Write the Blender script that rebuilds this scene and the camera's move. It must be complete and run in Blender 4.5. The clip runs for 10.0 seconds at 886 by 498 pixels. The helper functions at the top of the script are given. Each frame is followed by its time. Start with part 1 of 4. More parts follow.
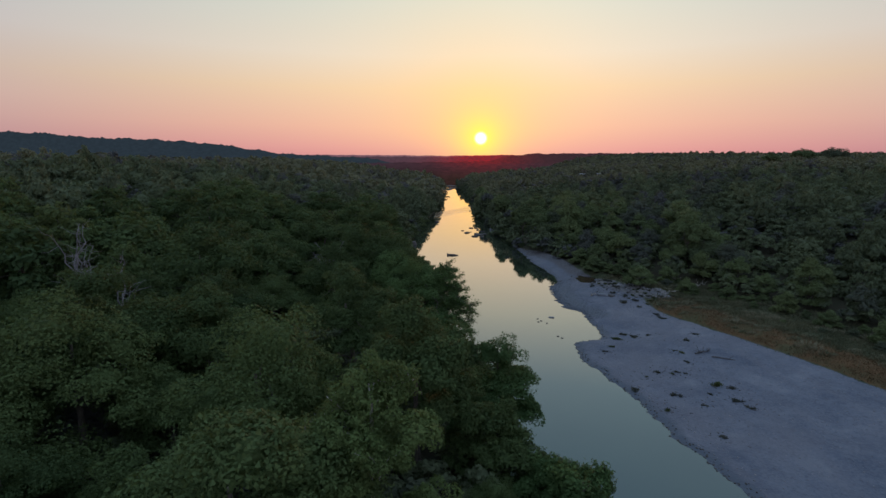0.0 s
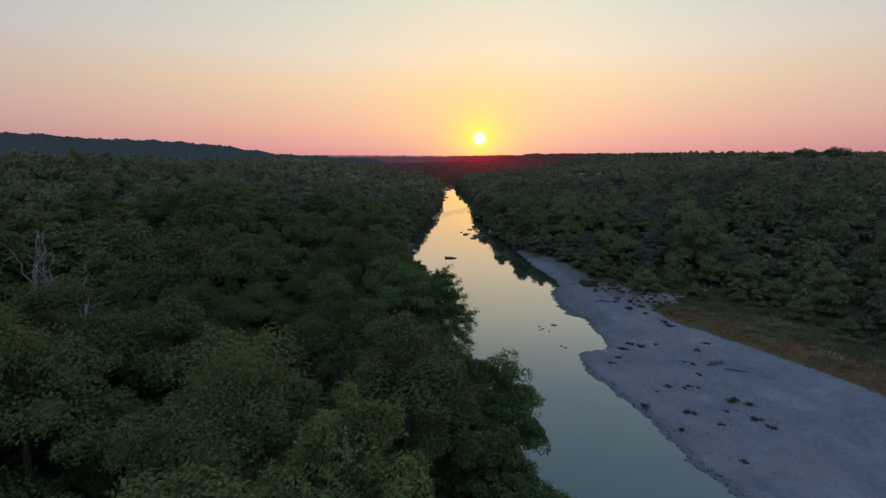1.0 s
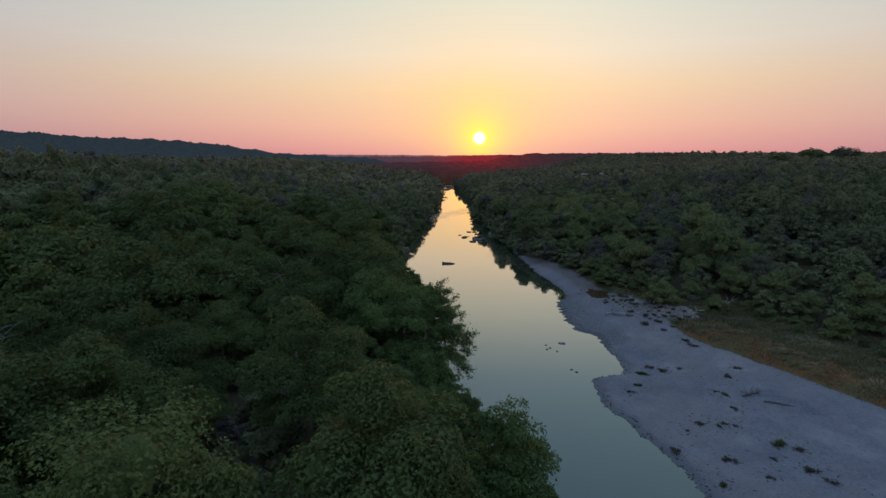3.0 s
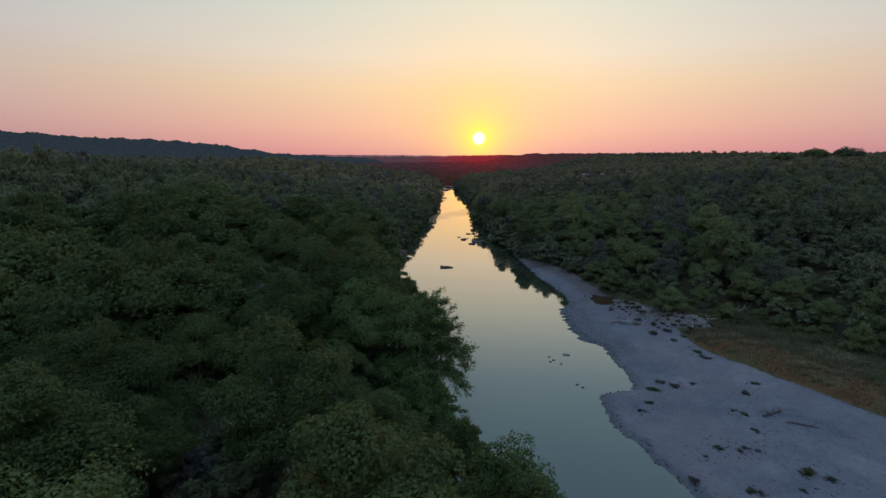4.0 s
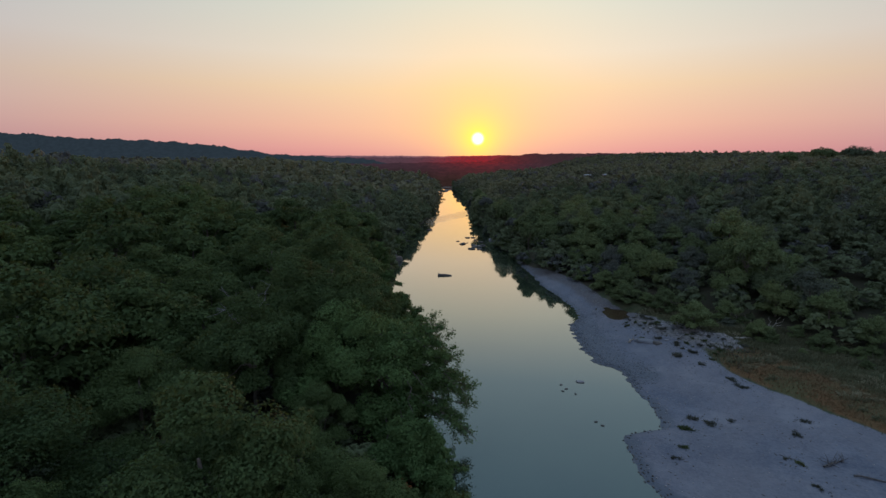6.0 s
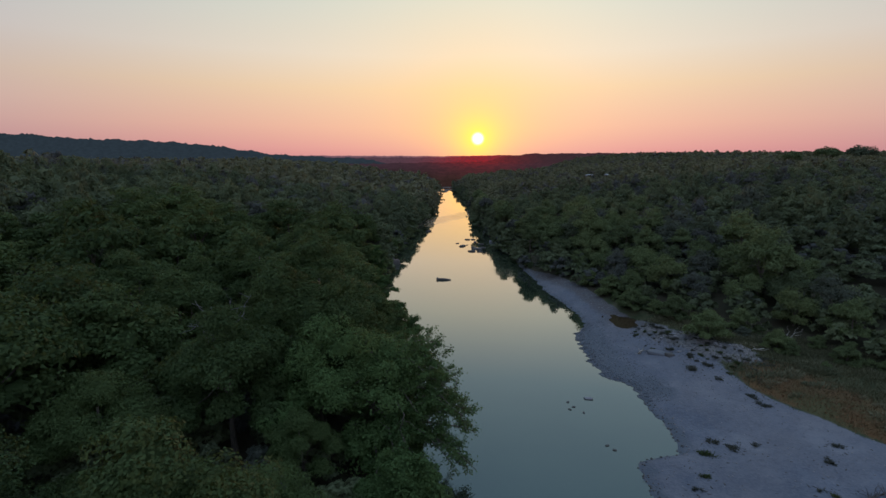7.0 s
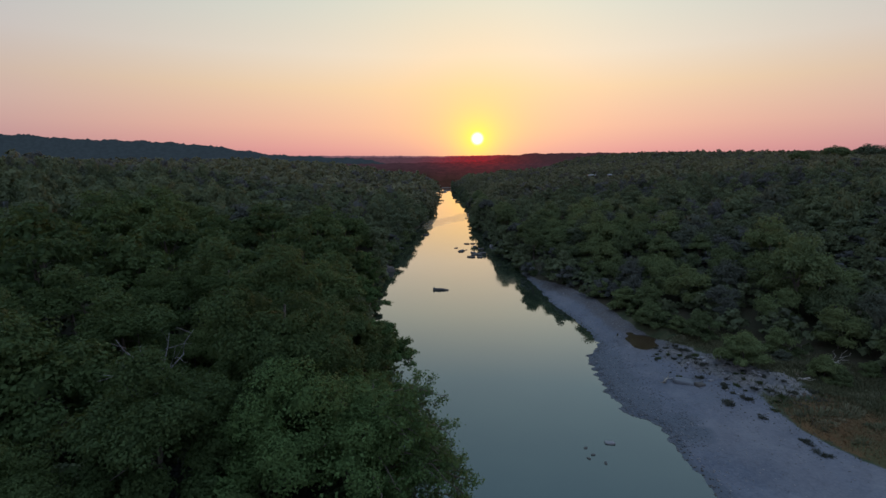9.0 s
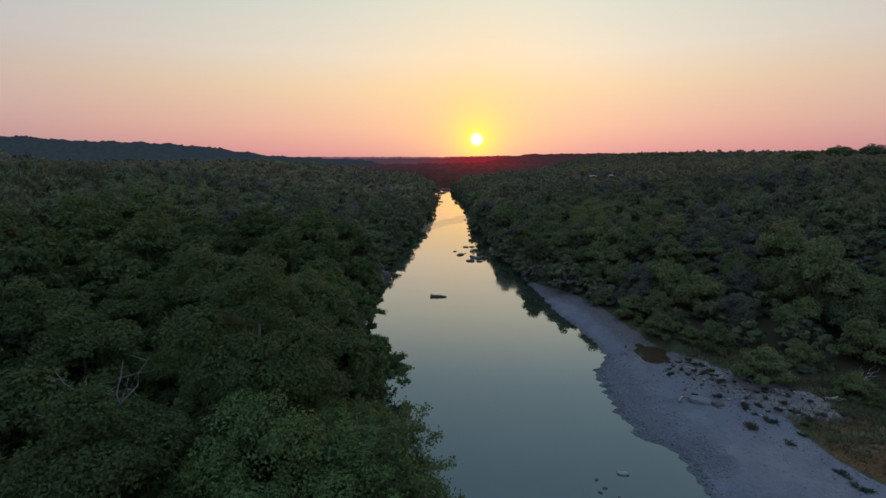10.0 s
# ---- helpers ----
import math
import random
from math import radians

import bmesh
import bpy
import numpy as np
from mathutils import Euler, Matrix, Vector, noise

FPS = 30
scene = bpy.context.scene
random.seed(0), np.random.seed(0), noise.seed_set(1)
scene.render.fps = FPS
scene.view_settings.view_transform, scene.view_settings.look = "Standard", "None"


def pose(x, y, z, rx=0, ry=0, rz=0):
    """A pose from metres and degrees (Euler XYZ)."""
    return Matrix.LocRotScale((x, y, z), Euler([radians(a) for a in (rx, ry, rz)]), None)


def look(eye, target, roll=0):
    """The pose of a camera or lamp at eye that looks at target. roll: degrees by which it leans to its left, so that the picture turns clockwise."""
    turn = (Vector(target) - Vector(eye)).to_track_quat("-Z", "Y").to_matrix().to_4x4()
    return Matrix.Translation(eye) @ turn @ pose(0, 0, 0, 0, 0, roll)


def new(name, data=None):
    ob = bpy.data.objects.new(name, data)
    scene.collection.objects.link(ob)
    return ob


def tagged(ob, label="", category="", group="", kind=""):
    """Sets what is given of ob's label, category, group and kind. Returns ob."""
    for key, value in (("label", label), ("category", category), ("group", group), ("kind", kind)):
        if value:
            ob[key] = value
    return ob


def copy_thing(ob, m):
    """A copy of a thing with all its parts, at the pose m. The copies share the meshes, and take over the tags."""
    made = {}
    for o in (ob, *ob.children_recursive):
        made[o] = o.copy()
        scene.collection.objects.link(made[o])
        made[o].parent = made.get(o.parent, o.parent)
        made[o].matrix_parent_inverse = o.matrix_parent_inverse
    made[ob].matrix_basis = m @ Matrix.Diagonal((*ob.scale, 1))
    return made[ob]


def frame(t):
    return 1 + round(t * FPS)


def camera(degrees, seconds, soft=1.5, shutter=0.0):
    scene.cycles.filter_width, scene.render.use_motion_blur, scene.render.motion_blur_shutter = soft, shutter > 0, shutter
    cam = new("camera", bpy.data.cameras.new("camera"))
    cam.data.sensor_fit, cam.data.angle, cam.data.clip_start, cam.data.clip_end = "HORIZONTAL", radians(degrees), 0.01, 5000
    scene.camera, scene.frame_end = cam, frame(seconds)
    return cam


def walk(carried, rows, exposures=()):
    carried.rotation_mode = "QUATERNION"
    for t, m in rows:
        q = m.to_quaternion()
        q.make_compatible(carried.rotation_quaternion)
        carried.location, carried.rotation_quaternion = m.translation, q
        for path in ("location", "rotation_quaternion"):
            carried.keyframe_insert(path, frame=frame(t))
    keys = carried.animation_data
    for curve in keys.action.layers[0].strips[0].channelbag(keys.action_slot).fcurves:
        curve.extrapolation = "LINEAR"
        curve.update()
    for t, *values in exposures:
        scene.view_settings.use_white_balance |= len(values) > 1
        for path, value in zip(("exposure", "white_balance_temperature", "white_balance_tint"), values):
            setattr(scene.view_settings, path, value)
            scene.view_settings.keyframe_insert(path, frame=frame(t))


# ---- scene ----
# ---- camera ----
cam = camera(84.5, 10.0)
PATH = [
    (0, (-0.818, -0.108, 29.044), (-0.821, 1.861, 28.695), 0.2),
    (0.5, (-0.541, 2.1, 29.034), (-0.543, 4.07, 28.685), 0.1),
    (1, (-0.396, 4.336, 29.028), (-0.396, 6.305, 28.68), 0.1),
    (1.5, (-0.261, 6.598, 29.003), (-0.26, 8.567, 28.655), 0.1),
    (2, (-0.099, 8.935, 28.965), (-0.099, 10.905, 28.616), 0.1),
    (2.5, (0.063, 11.388, 28.928), (0.065, 13.357, 28.578), 0.2),
    (4, (0.668, 18.367, 29.014), (0.672, 20.336, 28.665), 0.2),
    (4.5, (0.827, 20.698, 29.006), (0.832, 22.668, 28.657), 0.2),
    (5, (0.903, 23.048, 28.996), (0.908, 25.017, 28.645), 0.2),
    (5.5, (0.947, 25.426, 28.996), (0.954, 27.395, 28.649), 0.1),
    (7, (1.414, 32.557, 29.02), (1.421, 34.526, 28.673), 0.0),
    (7.5, (1.552, 34.946, 28.996), (1.559, 36.915, 28.65), -0.1),
    (8, (1.737, 37.349, 29.002), (1.744, 39.319, 28.655), -0.1),
    (8.5, (1.851, 39.872, 29.021), (1.86, 41.842, 28.676), -0.2),
    (9, (2.087, 42.392, 29.048), (2.095, 44.361, 28.701), -0.1),
    (9.5, (2.304, 44.911, 29.083), (2.315, 46.881, 28.737), -0.1),
    (10, (2.52, 47.331, 29.113), (2.53, 49.301, 28.769), -0.2),
]
walk(cam, [(t, look(eye, target, roll)) for t, eye, target, roll in PATH])

# ---- light ----
SUN_AZ, SUN_EL = radians(4.19), radians(2.75)
SUN_DIR = Vector((math.sin(SUN_AZ) * math.cos(SUN_EL), math.cos(SUN_AZ) * math.cos(SUN_EL), math.sin(SUN_EL)))
scene.view_settings.exposure = 0.0


class Nodes:
    """Short hand for node trees."""

    def __init__(self, tree):
        self.tree = tree
        tree.nodes.clear()

    def add(self, kind, inputs=None, **props):
        n = self.tree.nodes.new(kind)
        for key, value in props.items():
            setattr(n, key, value)
        for key, value in (inputs or {}).items():
            if isinstance(value, bpy.types.NodeSocket):
                self.tree.links.new(value, n.inputs[key])
            else:
                n.inputs[key].default_value = value
        return n

    def math(self, op, a, b=0.0, c=0.0, clamp=False):
        return self.add("ShaderNodeMath", {0: a, 1: b, 2: c}, operation=op, use_clamp=clamp).outputs[0]

    def step(self, v, lo, hi, to_lo=0.0, to_hi=1.0):
        return self.add("ShaderNodeMapRange", {0: v, 1: lo, 2: hi, 3: to_lo, 4: to_hi}, interpolation_type="SMOOTHSTEP").outputs[0]

    def mix(self, f, a, b, blend="MIX"):
        n = self.add("ShaderNodeMix", {0: f, 6: a, 7: b}, data_type="RGBA", blend_type=blend)
        return n.outputs[2]

    def ramp(self, f, stops, interp="LINEAR"):
        n = self.add("ShaderNodeValToRGB", {0: f})
        n.color_ramp.interpolation = interp
        el = n.color_ramp.elements
        while len(el) < len(stops):
            el.new(0.5)
        for e, (p, c) in zip(el, stops):
            e.position, e.color = p, (*c, 1)
        return n.outputs[0]

    def noise(self, vec, scale, detail=4.0, rough=0.55):
        return self.add("ShaderNodeTexNoise", {"Vector": vec, "Scale": scale, "Detail": detail, "Roughness": rough}).outputs[0]


def build_world():
    world = bpy.data.worlds.new("evening_sky")
    scene.world = world
    world.use_nodes = True
    n = Nodes(world.node_tree)
    way = n.add("ShaderNodeTexCoord").outputs["Generated"]
    z = n.add("ShaderNodeSeparateXYZ", {0: way}).outputs[2]
    up = n.math("MAXIMUM", z, 0.0)
    west = n.ramp(up, [(0.0, (0.70, 0.26, 0.29)), (0.03, (0.85, 0.38, 0.35)), (0.07, (0.94, 0.52, 0.39)), (0.14, (0.95, 0.69, 0.45)),
                       (0.20, (0.88, 0.775, 0.63)), (0.30, (0.70, 0.75, 0.66)), (0.42, (0.36, 0.54, 0.63)), (0.6, (0.24, 0.44, 0.58)), (0.75, (0.38, 0.56, 0.82)), (1.0, (0.52, 0.70, 0.98))])
    east = n.ramp(up, [(0.0, (0.38, 0.27, 0.36)), (0.1, (0.60, 0.51, 0.60)), (0.25, (0.56, 0.61, 0.77)), (0.6, (0.44, 0.60, 0.90)), (1.0, (0.52, 0.70, 0.98))])
    dot = n.add("ShaderNodeVectorMath", {0: way, 1: SUN_DIR}, operation="DOT_PRODUCT").outputs["Value"]
    sky = n.mix(n.step(dot, 0.25, 1.04), east, west)
    away = n.math("ARCCOSINE", n.math("MINIMUM", dot, 1.0))
    wide = n.math("EXPONENT", n.math("MULTIPLY", n.math("POWER", n.math("DIVIDE", away, 0.20), 1.3), -1.0))
    sky = n.mix(n.math("MULTIPLY", wide, n.step(up, 0.0, 0.07, 0.30, 0.65)), sky, (1.15, 0.70, 0.24, 1))
    tight = n.math("EXPONENT", n.math("MULTIPLY", n.math("POWER", n.math("DIVIDE", away, 0.040), 1.15), -1.0))
    sky = n.mix(tight, sky, (2.0, 1.05, 0.10, 1))
    disc = n.step(away, 0.0040, 0.0150, 1.0, 0.0)
    sky = n.mix(disc, sky, (6.0, 4.0, 1.8, 1))
    side = n.add("ShaderNodeSeparateXYZ", {0: way}).outputs[0]
    sky = n.mix(1.0, sky, n.step(side, -0.9, 0.25, 0.68, 1.0), "MULTIPLY")
    sky = n.mix(1.0, sky, n.step(side, 0.1, 0.8, 1.0, 0.75), "MULTIPLY")
    bg = n.add("ShaderNodeBackground", {"Color": sky, "Strength": 1.075})
    n.add("ShaderNodeOutputWorld", {0: bg.outputs[0]})


build_world()
sun_data = bpy.data.lights.new("sun", "SUN")
sun_data.energy, sun_data.angle, sun_data.color = 0.5, radians(0.6), (1.0, 0.30, 0.10)
sun = new("sun", sun_data)
sun.matrix_world = look(SUN_DIR * 900, (0, 0, 0))


# ---- materials ----
def material(name):
    m = bpy.data.materials.new(name)
    m.use_nodes = True
    return m, Nodes(m.node_tree)


def finish(n, color, rough, bump=None, strength=0.3, distance=0.05, **more):
    inputs = {"Base Color": color, "Roughness": rough, **more}
    if bump is not None:
        inputs["Normal"] = n.add("ShaderNodeBump", {"Height": bump, "Strength": strength, "Distance": distance}).outputs[0]
    p = n.add("ShaderNodeBsdfPrincipled", inputs)
    n.add("ShaderNodeOutputMaterial", {0: p.outputs[0]})
    return p


def leaf_material(name, dark, light, per_thing, warm=(0.10, 0.085, 0.03), bare=False):
    """Foliage: one tint a tree, another a spray, some light passing through."""
    m, n = material(name)
    if per_thing:
        tree = n.add("ShaderNodeObjectInfo").outputs["Random"]
    else:
        tree = n.add("ShaderNodeAttribute", attribute_name="tint").outputs["Fac"]
    spray = n.add("ShaderNodeNewGeometry").outputs["Random Per Island"]
    f = n.math("ADD", n.math("MULTIPLY", tree, 0.72), n.math("MULTIPLY", spray, 0.28))
    c = n.mix(f, (*dark, 1), (*light, 1))
    c = n.mix(n.step(tree, 0.84, 0.98, 0.0, 0.2), c, (*warm, 1))
    if bare:
        c = n.mix(n.step(tree, 0.04, 0.30, 0.7, 0.0), c, (0.115, 0.113, 0.130, 1))
    pos = n.add("ShaderNodeTexCoord").outputs["Object"]
    c = n.mix(n.step(n.noise(pos, 2.2, 3), 0.35, 0.62, 0.22, 0.0), c, (*[0.35 * v for v in dark], 1))
    p = n.add("ShaderNodeBsdfPrincipled", {"Base Color": c, "Roughness": 0.7, "Specular IOR Level": 0.12})
    t = n.add("ShaderNodeBsdfTranslucent", {0: n.mix(0.4, c, (0.12, 0.12, 0.02, 1))})
    mixed = n.add("ShaderNodeMixShader", {0: 0.36, 1: p.outputs[0], 2: t.outputs[0]})
    n.add("ShaderNodeOutputMaterial", {0: mixed.outputs[0]})
    return m


def bark_material(name, dark, light, scale=3.0):
    m, n = material(name)
    pos = n.add("ShaderNodeTexCoord").outputs["Object"]
    stretched = n.add("ShaderNodeMapping", {0: pos, "Scale": (1, 1, 0.25)}).outputs[0]
    a = n.noise(stretched, scale * 2.5, 6)
    b = n.noise(pos, scale * 0.3, 3)
    f = n.math("ADD", n.math("MULTIPLY", a, 0.7), n.math("MULTIPLY", b, 0.3))
    finish(n, n.mix(n.step(f, 0.3, 0.7), (*dark, 1), (*light, 1)), 0.85, a, 0.6, 0.04)
    return m


LEAF = leaf_material("leaves", (0.040, 0.069, 0.026), (0.115, 0.164, 0.057), True)
LEAF_SLOPE = leaf_material("slope_leaves", (0.060, 0.085, 0.043), (0.178, 0.228, 0.094), True, bare=True)
LEAF_PALE = leaf_material("pale_leaves", (0.088, 0.132, 0.043), (0.150, 0.205, 0.068), True)
LEAF_RIVER = leaf_material("riverside_leaves", (0.060, 0.112, 0.039), (0.114, 0.182, 0.061), True)
LEAF_RUST = leaf_material("rusty_leaves", (0.10, 0.065, 0.03), (0.20, 0.12, 0.05), True)
# For the farther woods: browner and paler, distance haze mixed into the leaf colour.
WOODS_HAZED = leaf_material("hazed_leaves", (0.084, 0.086, 0.055), (0.222, 0.224, 0.126), False, bare=True)
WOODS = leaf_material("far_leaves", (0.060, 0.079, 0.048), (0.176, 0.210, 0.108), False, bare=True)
BARK = bark_material("bark", (0.045, 0.036, 0.028), (0.14, 0.115, 0.09))
BARK_PALE = bark_material("pale_bark", (0.20, 0.18, 0.15), (0.46, 0.43, 0.38))
DEAD = bark_material("dead_wood", (0.090, 0.085, 0.085), (0.220, 0.208, 0.204))


def ground_material():
    m, n = material("valley_ground")
    pos = n.add("ShaderNodeTexCoord").outputs["Object"]
    fine, mid, wide = n.noise(pos, 3.5, 6, 0.65), n.noise(pos, 0.45, 5), n.noise(pos, 0.06, 4)
    stones = n.add("ShaderNodeTexVoronoi", {"Vector": pos, "Scale": 4.5})
    pebble = n.math("ADD", n.math("MULTIPLY", stones.outputs["Distance"], 0.6), n.math("MULTIPLY", fine, 0.6))
    grey = n.mix(n.step(n.math("ADD", n.math("MULTIPLY", fine, 0.6), n.math("MULTIPLY", mid, 0.5)), 0.3, 0.8), (0.080, 0.091, 0.116, 1), (0.136, 0.151, 0.182, 1))
    patch, speck = n.noise(pos, 0.16, 5, 0.6), n.noise(pos, 1.1, 5, 0.7)
    grey = n.mix(n.step(patch, 0.36, 0.52, 0.8, 0.0), grey, (0.064, 0.080, 0.110, 1))
    grey = n.mix(n.step(patch, 0.54, 0.68, 0.0, 0.75), grey, (0.172, 0.182, 0.205, 1))
    grey = n.mix(n.step(speck, 0.54, 0.68, 0.0, 0.7), grey, (0.066, 0.074, 0.092, 1))
    grey = n.mix(n.step(wide, 0.42, 0.62, 0.0, 0.35), grey, (0.160, 0.150, 0.155, 1))
    streak = n.noise(n.add("ShaderNodeMapping", {0: pos, "Rotation": (0, 0, radians(-30)), "Scale": (0.35, 0.05, 1)}).outputs[0], 1.0, 4)
    grey = n.mix(n.step(streak, 0.45, 0.7, 0.0, 0.45), grey, (0.12, 0.122, 0.14, 1))
    grey = n.mix(n.math("MULTIPLY", stones.outputs["Color"], 0.35), grey, (0.195, 0.192, 0.205, 1))
    dry = n.add("ShaderNodeAttribute", attribute_name="dry").outputs["Fac"]
    mud = n.add("ShaderNodeAttribute", attribute_name="mud").outputs["Fac"]
    grey = n.mix(n.step(n.math("ADD", mud, n.math("MULTIPLY", n.math("SUBTRACT", mid, 0.5), 0.8)), 0.25, 0.75, 0.0, 0.85), grey, n.mix(n.step(fine, 0.35, 0.65), (0.066, 0.060, 0.059, 1), (0.122, 0.112, 0.108, 1)))
    loose = n.add("ShaderNodeAttribute", attribute_name="sandbank").outputs["Fac"]
    grey = n.mix(n.step(n.math("ADD", loose, n.math("MULTIPLY", n.math("SUBTRACT", speck, 0.5), 0.9)), 0.3, 0.7, 0.0, 0.8), grey, n.mix(n.step(fine, 0.35, 0.65), (0.125, 0.118, 0.112, 1), (0.215, 0.205, 0.192, 1)))
    wet = n.add("ShaderNodeAttribute", attribute_name="wet").outputs["Fac"]
    wet = n.step(n.math("ADD", wet, n.math("MULTIPLY", n.math("SUBTRACT", mid, 0.5), 0.9)), 0.3, 0.7)
    grey = n.mix(wet, grey, (0.082, 0.095, 0.115, 1))
    straw = n.mix(n.step(mid, 0.3, 0.7), (0.124, 0.064, 0.029, 1), (0.080, 0.064, 0.029, 1))
    straw = n.mix(n.step(fine, 0.35, 0.75, 0.0, 0.7), straw, (0.125, 0.078, 0.038, 1))
    straw = n.mix(n.step(patch, 0.50, 0.60, 0.0, 0.75), straw, (0.062, 0.070, 0.032, 1))
    floor = n.mix(n.step(mid, 0.3, 0.7), (0.050, 0.043, 0.028, 1), (0.040, 0.042, 0.024, 1))
    floor = n.mix(n.step(fine, 0.5, 0.8, 0.0, 0.6), floor, (0.065, 0.054, 0.036, 1))
    sand = n.add("ShaderNodeAttribute", attribute_name="gravel").outputs["Fac"]
    grass = n.add("ShaderNodeAttribute", attribute_name="grass").outputs["Fac"]
    ragged = n.math("ADD", n.math("MULTIPLY", n.math("SUBTRACT", mid, 0.5), 0.9), n.math("MULTIPLY", n.math("SUBTRACT", fine, 0.5), 0.5))
    herbs = n.mix(n.step(mid, 0.35, 0.65), (0.040, 0.052, 0.026, 1), (0.074, 0.074, 0.040, 1))
    straw = n.mix(n.step(n.math("ADD", dry, ragged), 0.35, 0.65), herbs, straw)
    c = n.mix(n.step(n.math("ADD", grass, ragged), 0.35, 0.65), floor, straw)
    c = n.mix(n.step(n.math("ADD", sand, n.math("MULTIPLY", ragged, 0.45)), 0.42, 0.58), c, grey)
    rough = n.math("SUBTRACT", 0.92, n.math("MULTIPLY", wet, 0.35))
    finish(n, c, rough, pebble, 0.5, 0.12, **{"Specular IOR Level": 0.12})
    return m


def water_material():
    m, n = material("river_water")
    pos = n.add("ShaderNodeTexCoord").outputs["Object"]
    small = n.noise(n.add("ShaderNodeMapping", {0: pos, "Scale": (1.0, 0.5, 1)}).outputs[0], 1.6, 3)
    slow = n.noise(pos, 0.12, 2)
    c = n.mix(n.step(slow, 0.3, 0.7), (0.019, 0.029, 0.020, 1), (0.025, 0.037, 0.024, 1))
    wind = n.step(n.noise(n.add("ShaderNodeMapping", {0: pos, "Scale": (0.5, 0.12, 1)}).outputs[0], 0.16, 2), 0.55, 0.72, 0.03, 0.16)
    x, y = n.add("ShaderNodeSeparateXYZ", {0: pos}).outputs[:2]
    gust = n.math("ADD", n.math("POWER", n.math("DIVIDE", n.math("ADD", n.math("SUBTRACT", y, 282), n.math("MULTIPLY", x, -2.0)), 26), 2), n.math("MULTIPLY", n.noise(pos, 0.2, 3), 1.2))
    wind = n.math("ADD", wind, n.step(gust, 0.5, 1.3, 0.42, 0.0))
    finish(n, c, wind, small, 0.06, 0.03, **{"IOR": 1.55, "Coat Weight": 1.0, "Coat Roughness": 0.03, "Coat IOR": 1.6})
    return m


def stone_material(name, dark, light):
    m, n = material(name)
    pos = n.add("ShaderNodeTexCoord").outputs["Object"]
    a, b = n.noise(pos, 6.0, 6), n.noise(pos, 0.8, 4)
    one = n.math("MULTIPLY", n.add("ShaderNodeNewGeometry").outputs["Random Per Island"], 0.5)
    f = n.math("ADD", n.math("ADD", n.math("MULTIPLY", a, 0.4), n.math("MULTIPLY", b, 0.4)), one)
    finish(n, n.mix(n.step(f, 0.3, 1.0), (*dark, 1), (*light, 1)), 0.85, a, 0.5, 0.05)
    return m


GROUND, WATER = ground_material(), water_material()
STONE = stone_material("limestone", (0.10, 0.10, 0.11), (0.22, 0.217, 0.222))
DAMP_STONE = stone_material("damp_stone", (0.058, 0.066, 0.078), (0.130, 0.140, 0.156))
WET_STONE = stone_material("wet_stone", (0.030, 0.027, 0.024), (0.085, 0.078, 0.07))


def grass_material(name, a, b):
    m, n = material(name)
    tint = n.add("ShaderNodeAttribute", attribute_name="tint").outputs["Fac"]
    one = n.add("ShaderNodeNewGeometry").outputs["Random Per Island"]
    f = n.math("ADD", n.math("MULTIPLY", tint, 0.7), n.math("MULTIPLY", one, 0.3))
    finish(n, n.mix(f, (*a, 1), (*b, 1)), 0.8)
    return m


STRAW = grass_material("dry_grass", (0.072, 0.062, 0.028), (0.180, 0.092, 0.036))
GREEN_GRASS = grass_material("green_grass", (0.046, 0.060, 0.025), (0.118, 0.108, 0.050))
PALE_GRASS = grass_material("pale_grass", (0.060, 0.084, 0.038), (0.230, 0.205, 0.125))


# ---- plan of the valley ----
RIGHT_Y = [-80, 20, 38, 44, 48, 57, 61, 66, 70, 76.4, 77.3, 80.6, 87, 91, 94, 95.6, 102, 113, 114.5, 117, 122, 134, 140, 152, 164, 185, 191, 226, 252, 262, 331, 412, 500, 546, 572, 600, 640, 700, 800, 950, 1200]
RIGHT_X = [34, 29, 26.5, 25.3, 24.1, 23.3, 22.2, 20.9, 19.8, 20.9, 25.2, 26.6, 26.3, 26.7, 25.9, 23.9, 23.6, 24.4, 26.4, 27.4, 28.1, 26.7, 25.4, 25.0, 24, 24, 22, 20.5, 21, 17, 20, 21.5, 19, 16.5, 15, 16, 18, 15, -10, -150, -400]
LEFT_Y = [-80, 0, 30, 45, 60, 72, 88, 107, 126, 155, 168, 178, 193, 242, 303, 369, 520, 575, 600, 640, 700, 800, 950, 1200]
LEFT_X = [12, 9, 6.5, 4.2, 0.5, -2.5, -2.8, -6.5, -11, -14.5, -12.8, -13.5, -13, -10, -5, -5, -2.5, -5.5, -8, -11, -16, -46, -180, -430]
BAR_Y = [-80, 20, 45, 56, 67, 75, 84, 89, 99, 108, 116, 121, 140, 151, 160, 168]
BAR_X = [80, 66, 58, 54, 49.8, 46.2, 41.6, 39.6, 40.0, 39.8, 37.6, 35.2, 33.6, 30, 26.3, 24]
GRASS_Y = [-80, 20, 50, 68, 77, 84, 93, 102, 112, 120, 168]
GRASS_X = [95, 82, 74, 69, 67, 65, 61, 55, 48, 40, 22]
POOL = (34.2, 116.0)
RIDGE_X = [-2500, -900, -650, -560, -400, -270, -200, -100]
RIDGE_Z = [20, 21, 22, 21, 19, 16, 14, 10]


def smooth(v, lo, hi):
    t = np.clip((v - lo) / (hi - lo), 0, 1)
    return t * t * (3 - 2 * t)


